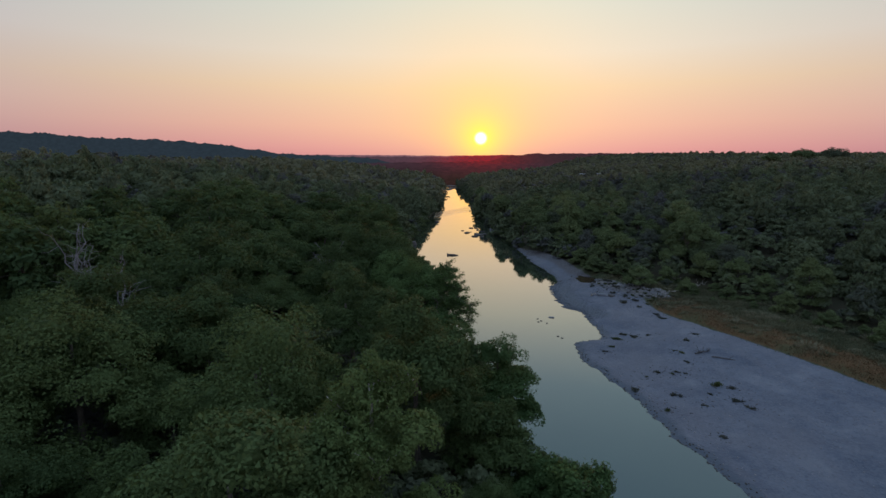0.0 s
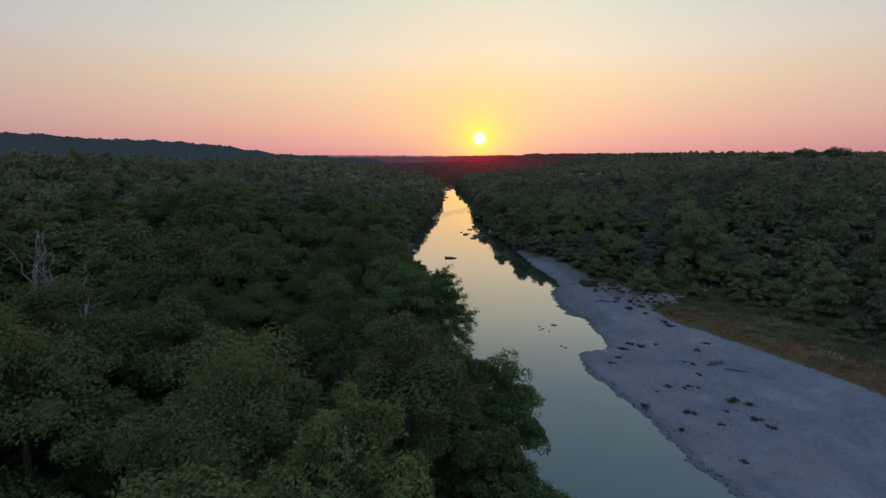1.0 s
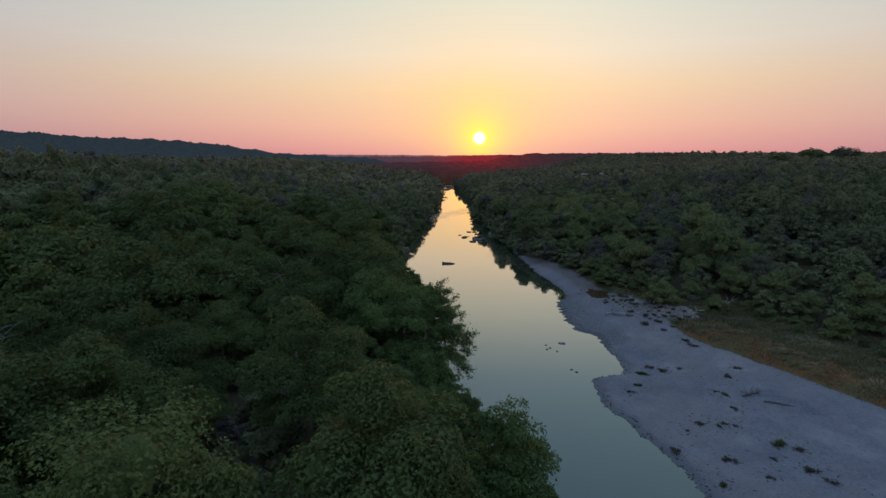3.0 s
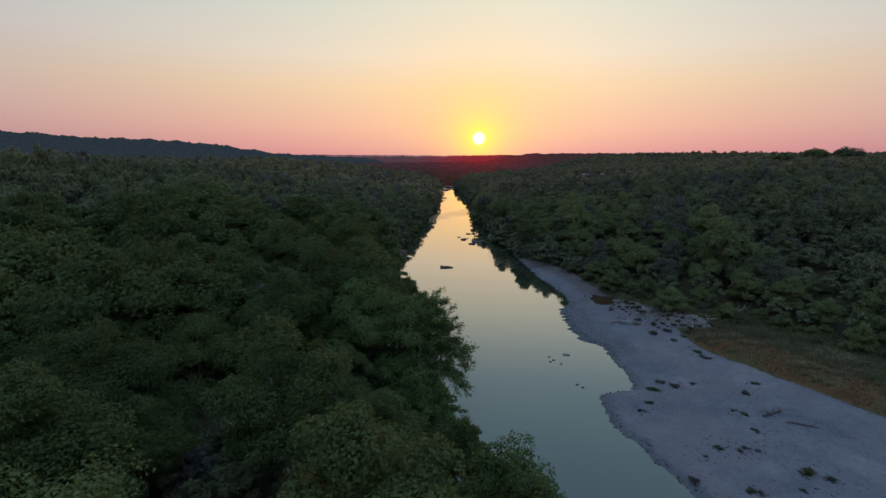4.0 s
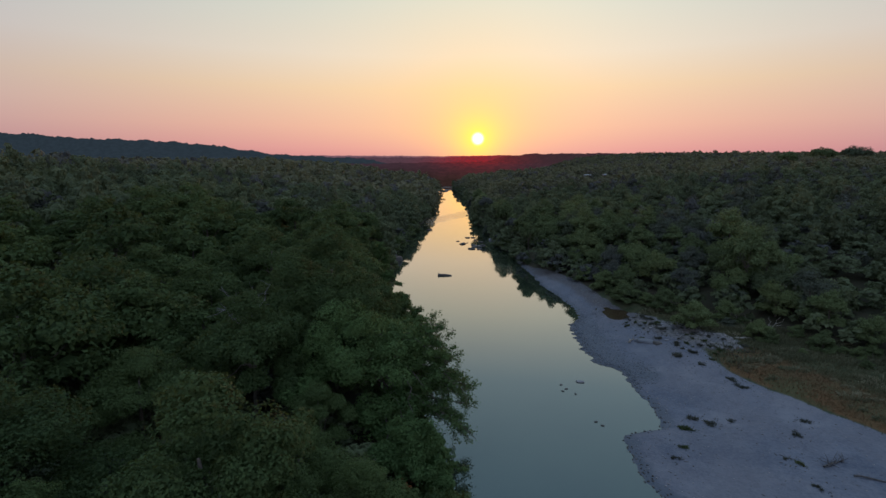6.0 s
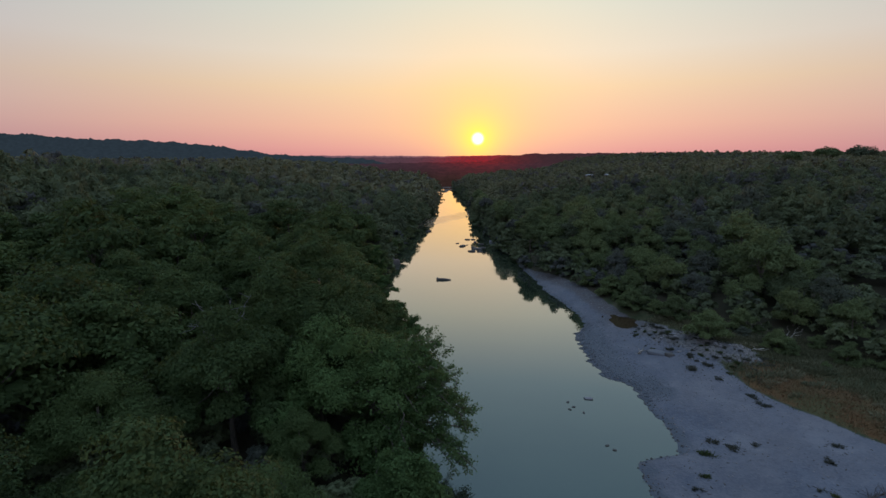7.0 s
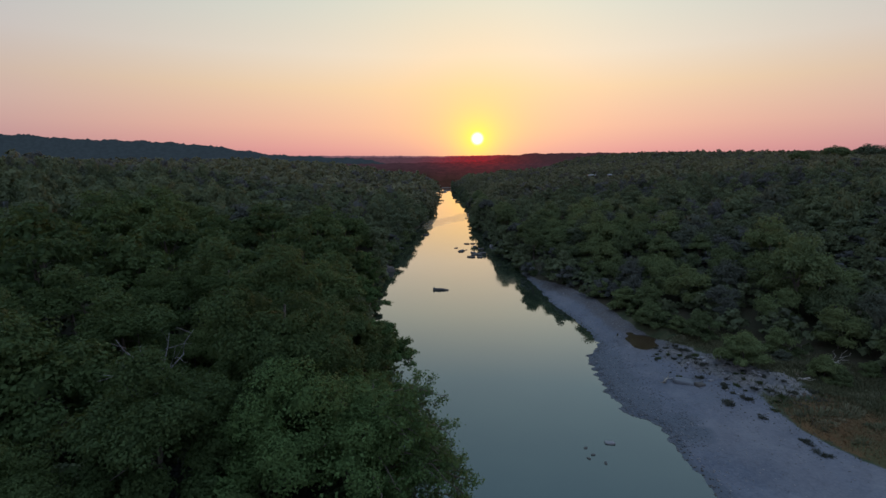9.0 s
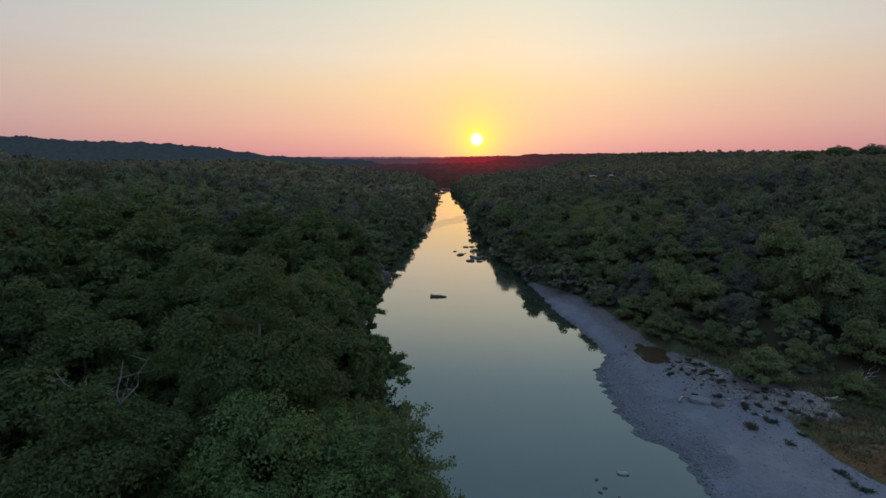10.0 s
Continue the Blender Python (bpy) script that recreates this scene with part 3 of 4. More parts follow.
def build_woods():
    rng = np.random.default_rng(21)
    zones = [("woods_near", -190, 190, 20, 290, 8.0, [far_variant(300 + k, (1, 4, 6), 7, 14, 0.44, 1, 40) for k in range(6)]),
             ("woods_middle", -520, 560, 290, 640, 9.6, [far_variant(320 + k, (1, 4, 4), 4, 3, 1.1, 1, 6) for k in range(6)]),
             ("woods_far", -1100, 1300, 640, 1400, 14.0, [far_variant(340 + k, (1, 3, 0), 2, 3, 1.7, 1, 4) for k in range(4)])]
    for name, x0, x1, y0, y1, step, variants in zones:
        p = scatter(rng, x0, x1, y0, y1, step)
        x, y = p.T
        keep = in_view(x, y, 14) & ((x - np.maximum(shore_right(y), np.where(y < 168, np.interp(y, GRASS_Y, GRASS_X), -1e4)) > (1.6 if y0 < 290 else 1.0)) | (shore_left(y) - x > (1.2 if y0 < 290 else 0.8)))
        if name == "woods_near":
            keep &= np.array([np.min(np.hypot(NEAR[:, 0] - a, NEAR[:, 1] - b)) > 5.0 for a, b in p])
            keep &= ~((x < 16) & (y < 184) & (x > -104 + 0.15 * y))
        keep &= ~((np.hypot(x - 113, y - 392) < 16) | ((np.abs(x - 0.283 * y) < 9) & (y > 368) & (y < 392)))
        keep &= ~((y > 560) & (np.abs(x - 4 + 0.02 * (y - 560)) < 15 + 0.12 * (y - 560)))
        keep &= ~((y > 860) & (np.abs(x - 0.03 * y) < 120)) & ((y < 1080) | (x > 0))
        p = p[keep]
        left = p[:, 0] < shore_left(p[:, 1])
        h = np.where(left, rng.normal(11.6, 2.1, len(p)).clip(6.5, 16.5), rng.normal(7.4, 1.6, len(p)).clip(4.0, 11.5))
        w = np.where(left, rng.uniform(8.0, 14.0, len(p)), rng.uniform(5.5, 9.5, len(p))) * np.where(left, step / 7.6, step / 8.0)
        woods(name, "dense green woods over the valley sides", p, h, w, variants, WOODS if y0 < 290 else WOODS_HAZED)


build_woods()


def backdrop(away, crest, bump, cool, warm, label, x0=-0.95, x1=0.95):
    """A far wooded ridge, evening haze painted in as emission: crest gives its height along x / y."""
    rng = np.random.default_rng(int(away))
    x = np.arange(x0 * away, x1 * away, away / 260)
    z = np.interp(x / away, *crest)
    z = z + bump * (0.5 * wave(x, x * 0, away / 60, 2.0) + 0.9 * np.abs(wave(x, x * 0, away / 170, 5.0))) + rng.uniform(-0.15, 0.25, len(x)) * bump
    y = away + 0.02 * away * wave(x, x * 0, away / 7, 3.0)
    k = len(x)
    v = np.concatenate([np.stack([x, y - 40, np.full(k, -8.0)], 1), np.stack([x, y, z], 1), np.stack([x, y + 60, np.full(k, -8.0)], 1)])
    i = np.arange(k - 1)
    f = np.concatenate([np.stack([i, i + 1, i + k + 1, i + k], 1), np.stack([i + k, i + k + 1, i + 2 * k + 1, i + 2 * k], 1)])
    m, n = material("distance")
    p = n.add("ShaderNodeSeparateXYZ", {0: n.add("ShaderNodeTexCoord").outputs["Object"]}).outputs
    # Red glow of the sun painted into the emission, strongest below the sun.
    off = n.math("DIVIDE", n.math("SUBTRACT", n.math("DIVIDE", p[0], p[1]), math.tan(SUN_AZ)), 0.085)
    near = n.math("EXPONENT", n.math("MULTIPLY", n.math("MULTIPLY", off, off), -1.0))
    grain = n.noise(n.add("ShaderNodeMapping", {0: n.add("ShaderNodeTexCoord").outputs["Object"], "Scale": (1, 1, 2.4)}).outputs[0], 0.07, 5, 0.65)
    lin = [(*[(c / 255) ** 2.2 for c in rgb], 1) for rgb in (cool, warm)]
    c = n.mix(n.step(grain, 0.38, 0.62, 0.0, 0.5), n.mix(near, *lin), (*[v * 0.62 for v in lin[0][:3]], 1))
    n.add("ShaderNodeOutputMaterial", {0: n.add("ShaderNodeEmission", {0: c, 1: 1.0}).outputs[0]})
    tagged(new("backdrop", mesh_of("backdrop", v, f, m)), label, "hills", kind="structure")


for away, crest, cool, warm, label in ((700, 7, (49, 39, 37), (64, 46, 44), "haze-browned woods on the valley floor beyond the bend"), (800, 9, (52, 41, 41), (69, 46, 46), "hazy woods on the far valley floor"),
                                       (920, 12, (55, 43, 46), (76, 46, 48), "hazy woods farther down the valley"), (1080, 16, (59, 46, 51), (84, 46, 49), "woods in purple-grey haze down the valley"),
                                       (1280, 21, (62, 48, 55), (95, 46, 50), "woods in purple haze far down the valley"), (1550, 26, (65, 50, 58), (108, 45, 50), "woods in purple-red haze far down the valley")):
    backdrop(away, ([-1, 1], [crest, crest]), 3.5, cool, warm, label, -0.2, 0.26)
backdrop(1700, ([-1.0, -0.89, -0.8, -0.7, -0.56, -0.45, -0.38, -0.33, -0.25, -0.15, -0.06], [122, 126, 121, 106, 100, 85, 68, 56, 49, 42, 10]), 6.0, (47, 57, 66), (47, 57, 66), "wooded hill in blue-grey haze on the skyline", -1.1, -0.06)
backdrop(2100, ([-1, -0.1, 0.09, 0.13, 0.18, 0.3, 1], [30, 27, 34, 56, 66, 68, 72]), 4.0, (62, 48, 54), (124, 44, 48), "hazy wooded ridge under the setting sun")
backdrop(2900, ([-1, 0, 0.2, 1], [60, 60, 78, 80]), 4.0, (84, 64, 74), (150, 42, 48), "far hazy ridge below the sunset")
backdrop(4300, ([-1, -0.25, -0.1, 0.0, 0.1, 1], [95, 90, 88, 86, 94, 100]), 4.0, (122, 94, 104), (180, 80, 80), "ridge in pale lavender haze on the horizon")


def build_undergrowth():
    """Low bushes that fill the gaps between trunks and overhang both banks."""
    rng = np.random.default_rng(23)
    low = [far_variant(360 + k, (1, 3, 3), 4, 7, 1.1, 1) for k in range(5)]
    p = np.concatenate([scatter(rng, -72, 8, 6, 150, 4.0), scatter(rng, 24, 110, 50, 205, 4.4)])
    x, y = p.T
    p = p[in_view(x, y, 6) & ((shore_left(y) - x > 0.6) | (x - np.maximum(shore_right(y), np.where(y < 168, np.interp(y, GRASS_Y, GRASS_X), 0)) > 0.8))]
    bank = shore_left(p[:, 1]) - p[:, 0]
    p = p[((bank > 0) & (bank < 9)) | (bank < 0) | (rng.uniform(0, 1, len(p)) < np.where((p[:, 1] < 80) & (p[:, 0] > -42), 1.0, 0.7))]
    fine = [far_variant(370 + k, (1, 4, 4), 6, 14, 0.52, 1, 30) for k in range(4)]
    close = (p[:, 1] < 105) & (p[:, 0] > -42) & (p[:, 0] < 15)
    for q, kinds in ((p[close], fine), (p[~close], low)):
        woods("undergrowth", "low green bushes under and between the trees", q, rng.uniform(2.6, 4.6, len(q)), rng.uniform(3.6, 5.4, len(q)), kinds, WOODS)
    yr, yl = np.arange(166, 720, 2.3), np.arange(88, 720, 2.3)
    yr, yl = yr + rng.uniform(-0.8, 0.8, len(yr)), yl + rng.uniform(-0.8, 0.8, len(yl))
    p = np.concatenate([np.stack([shore_right(yr) + rng.uniform(0.3, 1.8, len(yr)), yr], 1), np.stack([shore_left(yl) - rng.uniform(1.2, 2.8, len(yl)), yl], 1)])
    woods("bank_bushes", "green bushes crowding the river banks", p, rng.gamma(5.0, 0.8, len(p)).clip(1.6, 8.0), rng.gamma(6.0, 0.75, len(p)).clip(2.4, 7.5), low, WOODS)


build_undergrowth()


# ---- trees that stand out ----
def base_at(x, y, sink=0.1, turn=0.0, tilt=0.0):
    return pose(x, y, float(ground(x, y)) - sink, tilt, 0, turn)


def lacy_tree(name, seed, x, y, height, reach, low, count, rise, leaf, bark, label, lean=(0, 0), toward=0.0, pull=0.0, per=26, size=0.34, droop=0.1, inner=0.0, spread=0.0, fill=0.0, dense=1.0, shift=(0, 0), taper=0.8, stem_top=0.93):
    """A tree grown limb by limb: each limb carries twigs, each twig a loose spray of leaves, with gaps between them."""
    rng = np.random.default_rng(seed)
    root = tagged(new(name), label, "tree")
    root.matrix_basis = base_at(x, y)
    t = np.linspace(0, 1, 8)
    path = np.stack([lean[0] * t ** 1.5, lean[1] * t ** 1.5, -0.4 + (height * stem_top + 0.4) * t], 1)
    path[1:-1, :2] += rng.normal(0, 0.12, (6, 2))
    r0 = height * 0.024
    part("trunk", mesh_of("trunk", *tube(path, r0 * np.array([1.7, 1.1, 0.95, 0.82, 0.66, 0.48, 0.3, 0.12]), 9), bark, True), root)
    sprays = []
    for k in range(count):
        s = low + (0.97 - low) * (k + rng.uniform(0, 1)) / count
        start = np.array([np.interp(s, t, path[:, i]) for i in range(3)])
        turn = rng.uniform(0, 6.283) if rng.uniform() > pull else toward + rng.normal(0, 0.7)
        length = reach * (1.15 - taper * max(0.0, s - low) / (1 - low)) * rng.uniform(0.75, 1.1)
        up = rise * rng.uniform(0.4, 1.4) * (0.4 + s)
        tip = start + np.array([math.cos(turn), math.sin(turn), up]) * length / math.hypot(1, up)
        bend = limb(rng, start, tip, r0 * 0.45 * (1.2 - s), 0.025, droop, 6, 5, 0.035)
        pieces, tufts = [], []
        ring = bend[0].reshape(7, 5, 3).mean(1)
        for j in range(10):
            q = rng.uniform(0.12, 1.0)
            a = np.array([np.interp(q * 6, np.arange(7), ring[:, i]) for i in range(3)])
            way = unit(unit(tip - start) * 0.7 + rng.normal(0, 0.6, 3) + [0, 0, rise * 0.3 - droop])
            b = a + way * rng.uniform(0.5, 1.0) * (0.18 * length + 0.5)
            pieces.append(limb(rng, a, b, 0.03, 0.008, 0.05, 2, 3))
            n = per * 3 if y < 90 else per * 2
            along = rng.uniform(0.2, 1.1, (n, 1))
            off = rng.normal(0, 0.16 + 0.012 * length, (n, 3)) * [1, 1, 0.7]
            tufts.append(leaves(rng, a + (b - a) * along + off, unit(off) + [0, 0, 0.3], size * (0.52 if y < 90 else 0.68), jitter=0.7))
        bough = part("limb", mesh_of("limb", *bend, bark, True), root)
        tagged(part("twig_spray", mesh_of("twig_spray", *join(pieces), bark, True), bough), kind="stuff")
        part("foliage", mesh_of("foliage", *join(tufts), leaf), bough)
    if inner:
        mid = np.array([lean[0] * 0.6, lean[1] * 0.6, height * (0.55 + low * 0.4)])
        bv, bf = BALL[3]
        v = mid + bv * [reach * inner, reach * inner, height * 0.26] * rng.uniform(0.7, 1.1, (len(bv), 1))
        sprays.append((v, bf))
    if spread:
        v, f = crown(rng, dome(rng, height, spread, height * low), 10, int(dense * (170 if y < 90 else 70)), 0.135 if y < 90 else 0.26, fill, 2, -0.3, 0.5, int(300 * dense))
        sprays.append((v + [lean[0] * 0.7 + shift[0], lean[1] * 0.7 + shift[1], 0], f))
    if sprays:
        part("crown", mesh_of("crown", *join(sprays), leaf, True), root)
    return root


RB = "riverside_tree"
lacy_tree("bald_cypress", 41, -4.0, 75.0, 15.0, 7.8, 0.22, 54, 0.10, LEAF_RIVER, BARK, "broad spreading cypress with lacy limbs over the river", lean=(0.6, 0.2), toward=-0.15, pull=0.6, per=34, size=0.28, droop=0.2, taper=0.42, stem_top=0.76, spread=17.0, fill=0.25, dense=2.6, shift=(-3.4, 0.3))
lacy_tree(RB, 42, 4.5, 45.5, 12.3, 3.6, 0.2, 22, 0.5, LEAF_RIVER, BARK, "rounded leafy green tree standing at the water's edge", pull=0.1, per=26, size=0.32, droop=0.05, spread=9.6, fill=0.28, dense=1.1)
lacy_tree(RB, 57, -2.6, 72.0, 5.6, 2.8, 0.1, 12, 0.3, LEAF, BARK, "dark leafy bush under the cypress", per=24, size=0.32, spread=5.6, fill=0.5)
lacy_tree(RB, 43, 8.2, 30.0, 8.6, 4.4, 0.3, 18, 0.4, LEAF_RIVER, BARK, "open-crowned green tree leaning over the river bank", lean=(0.6, 0), pull=0.5, per=30, size=0.30, spread=6.0)
lacy_tree(RB, 53, 3.6, 37.0, 8.4, 4.2, 0.15, 14, 0.45, LEAF, BARK, "dense dark green tree on the river bank", pull=0.3, per=24, size=0.32, spread=8.6, fill=0.5)
lacy_tree(RB, 54, 7.4, 33.2, 7.6, 4.0, 0.15, 14, 0.4, LEAF_RIVER, BARK, "leafy bush-like tree at the water's edge", pull=0.4, per=26, size=0.32, spread=7.0, fill=0.5)
lacy_tree(RB, 55, 7.0, 23.0, 9.0, 4.4, 0.2, 14, 0.4, LEAF, BARK, "green tree at the top of the river bank", pull=0.3, per=24, size=0.32, spread=8.0, fill=0.5)
lacy_tree("sycamore_tree", 44, -5.0, 25.5, 14.6, 5.6, 0.36, 18, 0.9, LEAF_PALE, BARK_PALE, "pale green tree with whitish bare limbs showing", per=44, size=0.22, spread=9.6, dense=0.9)
lacy_tree(RB, 45, -1.2, 64.5, 8.6, 4.2, 0.15, 14, 0.4, LEAF_RIVER, BARK, "bushy bright green tree beside the river", pull=0.3, per=24, size=0.30, spread=8.0, fill=0.5)
lacy_tree(RB, 51, 1.8, 56.0, 8.0, 3.8, 0.15, 14, 0.4, LEAF, BARK, "low bushy tree on the river bank", pull=0.3, per=24, size=0.30, spread=7.0, fill=0.5)
lacy_tree(RB, 56, -10.6, 78.5, 12.0, 4.6, 0.2, 14, 0.4, LEAF, BARK, "dark green tree behind the cypress", per=24, size=0.32, spread=9.0, fill=0.5)
lacy_tree(RB, 46, -4.0, 86.0, 8.4, 4.6, 0.2, 16, 0.3, LEAF_RIVER, BARK, "green tree hanging over the river bank", pull=0.5, per=26, size=0.30, spread=7.0, fill=0.5)
lacy_tree(RB, 47, -7.0, 106.0, 8.0, 5.2, 0.2, 20, 0.15, LEAF_RIVER, BARK, "low lacy tree reaching out over the water", pull=0.6, per=34, size=0.34, spread=6.0)
lacy_tree(RB, 52, -7.0, 97.0, 9.5, 4.6, 0.2, 16, 0.3, LEAF, BARK, "dark green tree close to the water", pull=0.4, per=26, size=0.34, spread=7.0, fill=0.5)
lacy_tree(RB, 48, -13.4, 132.0, 7.6, 4.8, 0.2, 18, 0.25, LEAF_RIVER, BARK, "low green tree on the shady river bank", pull=0.4, per=34, size=0.36, spread=6.0, fill=0.5)
lacy_tree(RB, 49, -16.6, 152.0, 8.5, 5.0, 0.2, 18, 0.25, LEAF_RIVER, BARK, "green tree trailing over the river bank", pull=0.4, per=34, size=0.36, spread=6.0, fill=0.5)
lacy_tree("rusty_shrub", 50, -7.6, 114.5, 4.4, 2.2, 0.1, 14, 0.6, LEAF_RUST, BARK, "rust-brown withered shrub on the river bank", per=34, size=0.30, inner=0.4)


def dead_tree(seed, x, y, height, label, forks=4, lean=(0.5, 0.2), wide=0.34):
    rng = np.random.default_rng(seed)
    root = tagged(new("dead_tree"), label, "dead tree", "dead trees in the woods")
    root.matrix_basis = base_at(x, y)
    t = np.linspace(0, 1, 7)
    path = np.stack([lean[0] * t ** 2, lean[1] * t ** 2, -0.3 + (height * 0.7 + 0.3) * t], 1)
    path[1:-1, :2] += rng.normal(0, 0.1, (5, 2))
    part("trunk", mesh_of("trunk", *tube(path, height * 0.0075 * np.array([1.6, 1.1, 1, 0.9, 0.8, 0.65, 0.5]), 7), DEAD, True), root)
    for k in range(forks + 3):
        s = rng.uniform(0.5, 1.0)
        a = np.array([np.interp(s, t, path[:, i]) for i in range(3)])
        turn = rng.uniform(0, 6.283)
        b = a + np.array([math.cos(turn) * wide, math.sin(turn) * wide, 1.0]) * height * 0.30 * rng.uniform(0.6, 1.1)
        pieces = [limb(rng, a, b, height * 0.0055, 0.015, -0.05, 5, 5, 0.05)]
        for j in range(5):
            q = rng.uniform(0.35, 0.95)
            m = a + (b - a) * q
            w = unit(rng.normal(0, 1, 3) * [1, 1, 0.6] + [0, 0, 0.5])
            pieces.append(limb(rng, m, m + w * height * 0.1 * rng.uniform(0.6, 1.2), 0.03, 0.01, 0, 3, 4, 0.06))
        part("limb", mesh_of("limb", *join(pieces), DEAD, True), root)


dead_tree(66, -38.6, 48.0, 18.4, "bare grey dead tree rising above the green canopy")
dead_tree(67, -33.6, 47.2, 16.4, "slender bare dead tree among leafy crowns", 2)
dead_tree(63, -20.0, 76.0, 15.6, "broken dead tree with pale forked branches", 5, (1.2, 0.0), 0.8)
dead_tree(64, -43.0, 56.0, 15.0, "thin grey dead tree in the woods", 2)

# far oaks on the skyline of the slope
for k, (x, y, h, w) in enumerate([(295, 410, 17.6, 19.0), (316, 404, 18.0, 21.0), (276, 420, 14.5, 15.0)]):
    root = make_tree("oak_tree", 70 + k, h, w, h - 6.0, LEAF_SLOPE, BARK, "spreading oak standing on the skyline of the slope", subs=12, per_sub=40, size=0.5, core=0.5, rings=(1, 6, 8), low_leaf=0.0, group="oaks on the skyline")
    root.matrix_basis = base_at(x, y, 0.2)

# tall trees on the far bank of the river
bank_models = [make_tree("bank_tree", 260 + k, h, w, h - 7.0, LEAF_SLOPE, BARK, "tall dark green tree lining the river bank", rings=(2, 7, 8), subs=11, per_sub=26, size=0.4, clump=1.4, core=0.5, sprigs=60, group="trees lining the far bank") for k, (h, w) in enumerate([(13.0, 8.6), (11.4, 8.0), (14.2, 9.0), (12.2, 9.6)])]
rng = np.random.default_rng(33)
for k in range(24):
    y = 184 + k * 7.6 + rng.uniform(-2, 2)
    x, s = float(shore_right(y)) + rng.uniform(4.2, 7.0), rng.uniform(0.52, 0.84)
    copy_thing(bank_models[k % 4], base_at(x, y, 0.1, rng.uniform(0, 360)) @ Matrix.Diagonal((s, s, s * rng.uniform(0.9, 1.1), 1)))
for ob in bank_models:
    drop(ob)

# ---- shrubs, weeds and driftwood on the gravel bar ----
rng = np.random.default_rng(31)
shrub = make_tree("shrub", 80, 4.6, 5.4, 0.3, LEAF_SLOPE, BARK, "rounded green shrub at the edge of the gravel bar", subs=14, per_sub=60, size=0.15, clump=1.3, sprigs=120, category="shrub", rings=(1, 5, 6), limbs=5, group="shrubs by the gravel bar")
SHRUBS = [(41.8, 103.0, 1.1), (42.5, 114.5, 1.0), (37.5, 121.0, 1.0), (36.5, 131.0, 1.0), (35.0, 139.0, 0.8), (32.0, 150.0, 0.8), (28.5, 158.0, 0.8), 
          (50.5, 100.0, 0.75), (56.5, 95.0, 0.7), (61.5, 86.0, 0.8), (63.5, 78.0, 0.7), (66.0, 70.0, 0.8), (50.0, 108.0, 0.8), (25.5, 168.0, 0.6), (24.3, 178.0, 0.8), (23.3, 190.0, 0.85),
          (22.5, 203.0, 0.7), (21.8, 214.0, 0.7), (20.2, 228.0, 0.8), (-13.6, 162.0, 0.9), (-14.6, 184.0, 1.0), (-13.4, 197.0, 1.0), (-12.6, 210.0, 1.0), (-10.6, 236.0, 1.0), (-11.6, 222.0, 1.0)]
for x, y, s in SHRUBS:
    copy_thing(shrub, base_at(x, y, 0.15, rng.uniform(0, 360)) @ Matrix.Diagonal((s, s, s * rng.uniform(0.85, 1.1), 1)))
for k in range(26):
    y = rng.uniform(52, 112)
    a, b = float(np.interp(y, BAR_Y, BAR_X)), float(np.interp(y, GRASS_Y, GRASS_X))
    x, s = a + (b - a) * rng.uniform(0.6, 1.08), rng.uniform(0.2, 0.5)
    copy_thing(shrub, base_at(x, y, 0.1, rng.uniform(0, 360)) @ Matrix.Diagonal((s, s, s * rng.uniform(0.6, 1.0), 1)))
for k in range(30):
    y = 117 + k * 1.7 + rng.uniform(-0.8, 0.8)
    x, s = float(np.interp(y, BAR_Y, BAR_X)) + rng.uniform(0.8, 4.5), rng.uniform(0.3, 0.75)
    if math.hypot(x - POOL[0], (y - POOL[1]) * 0.7) > 4.4:
        copy_thing(shrub, base_at(x, y, 0.1, rng.uniform(0, 360)) @ Matrix.Diagonal((s, s, s * rng.uniform(0.7, 1.1), 1)))
drop(shrub)


def weed_mesh(seed, mat):
    rng = np.random.default_rng(seed)
    n = 240
    heart = rng.normal(0, 0.34, (7, 2)) * [1.1, 0.85]
    at = heart[rng.integers(6, size=n)] + rng.normal(0, 0.15, (n, 2))
    foot = np.stack([at[:, 0], at[:, 1], np.full(n, -0.05)], 1)
    tip = foot * [1.2, 1.2, 1.0] + np.stack([rng.normal(0, 0.15, n), rng.normal(0, 0.15, n), rng.uniform(0.15, 0.6, n)], 1)
    side = unit(np.cross(tip - foot, rng.normal(0, 1, (n, 3)))) * rng.uniform(0.03, 0.07, (n, 1))
    mid = (foot + tip) / 2
    v = np.stack([foot, mid - side, tip, mid + side], 1).reshape(-1, 3)
    b = np.arange(n)[:, None] * 4
    return mesh_of("weed_clump", v, np.concatenate([b + [[0, 1, 2]], b + [[0, 2, 3]]]), mat)


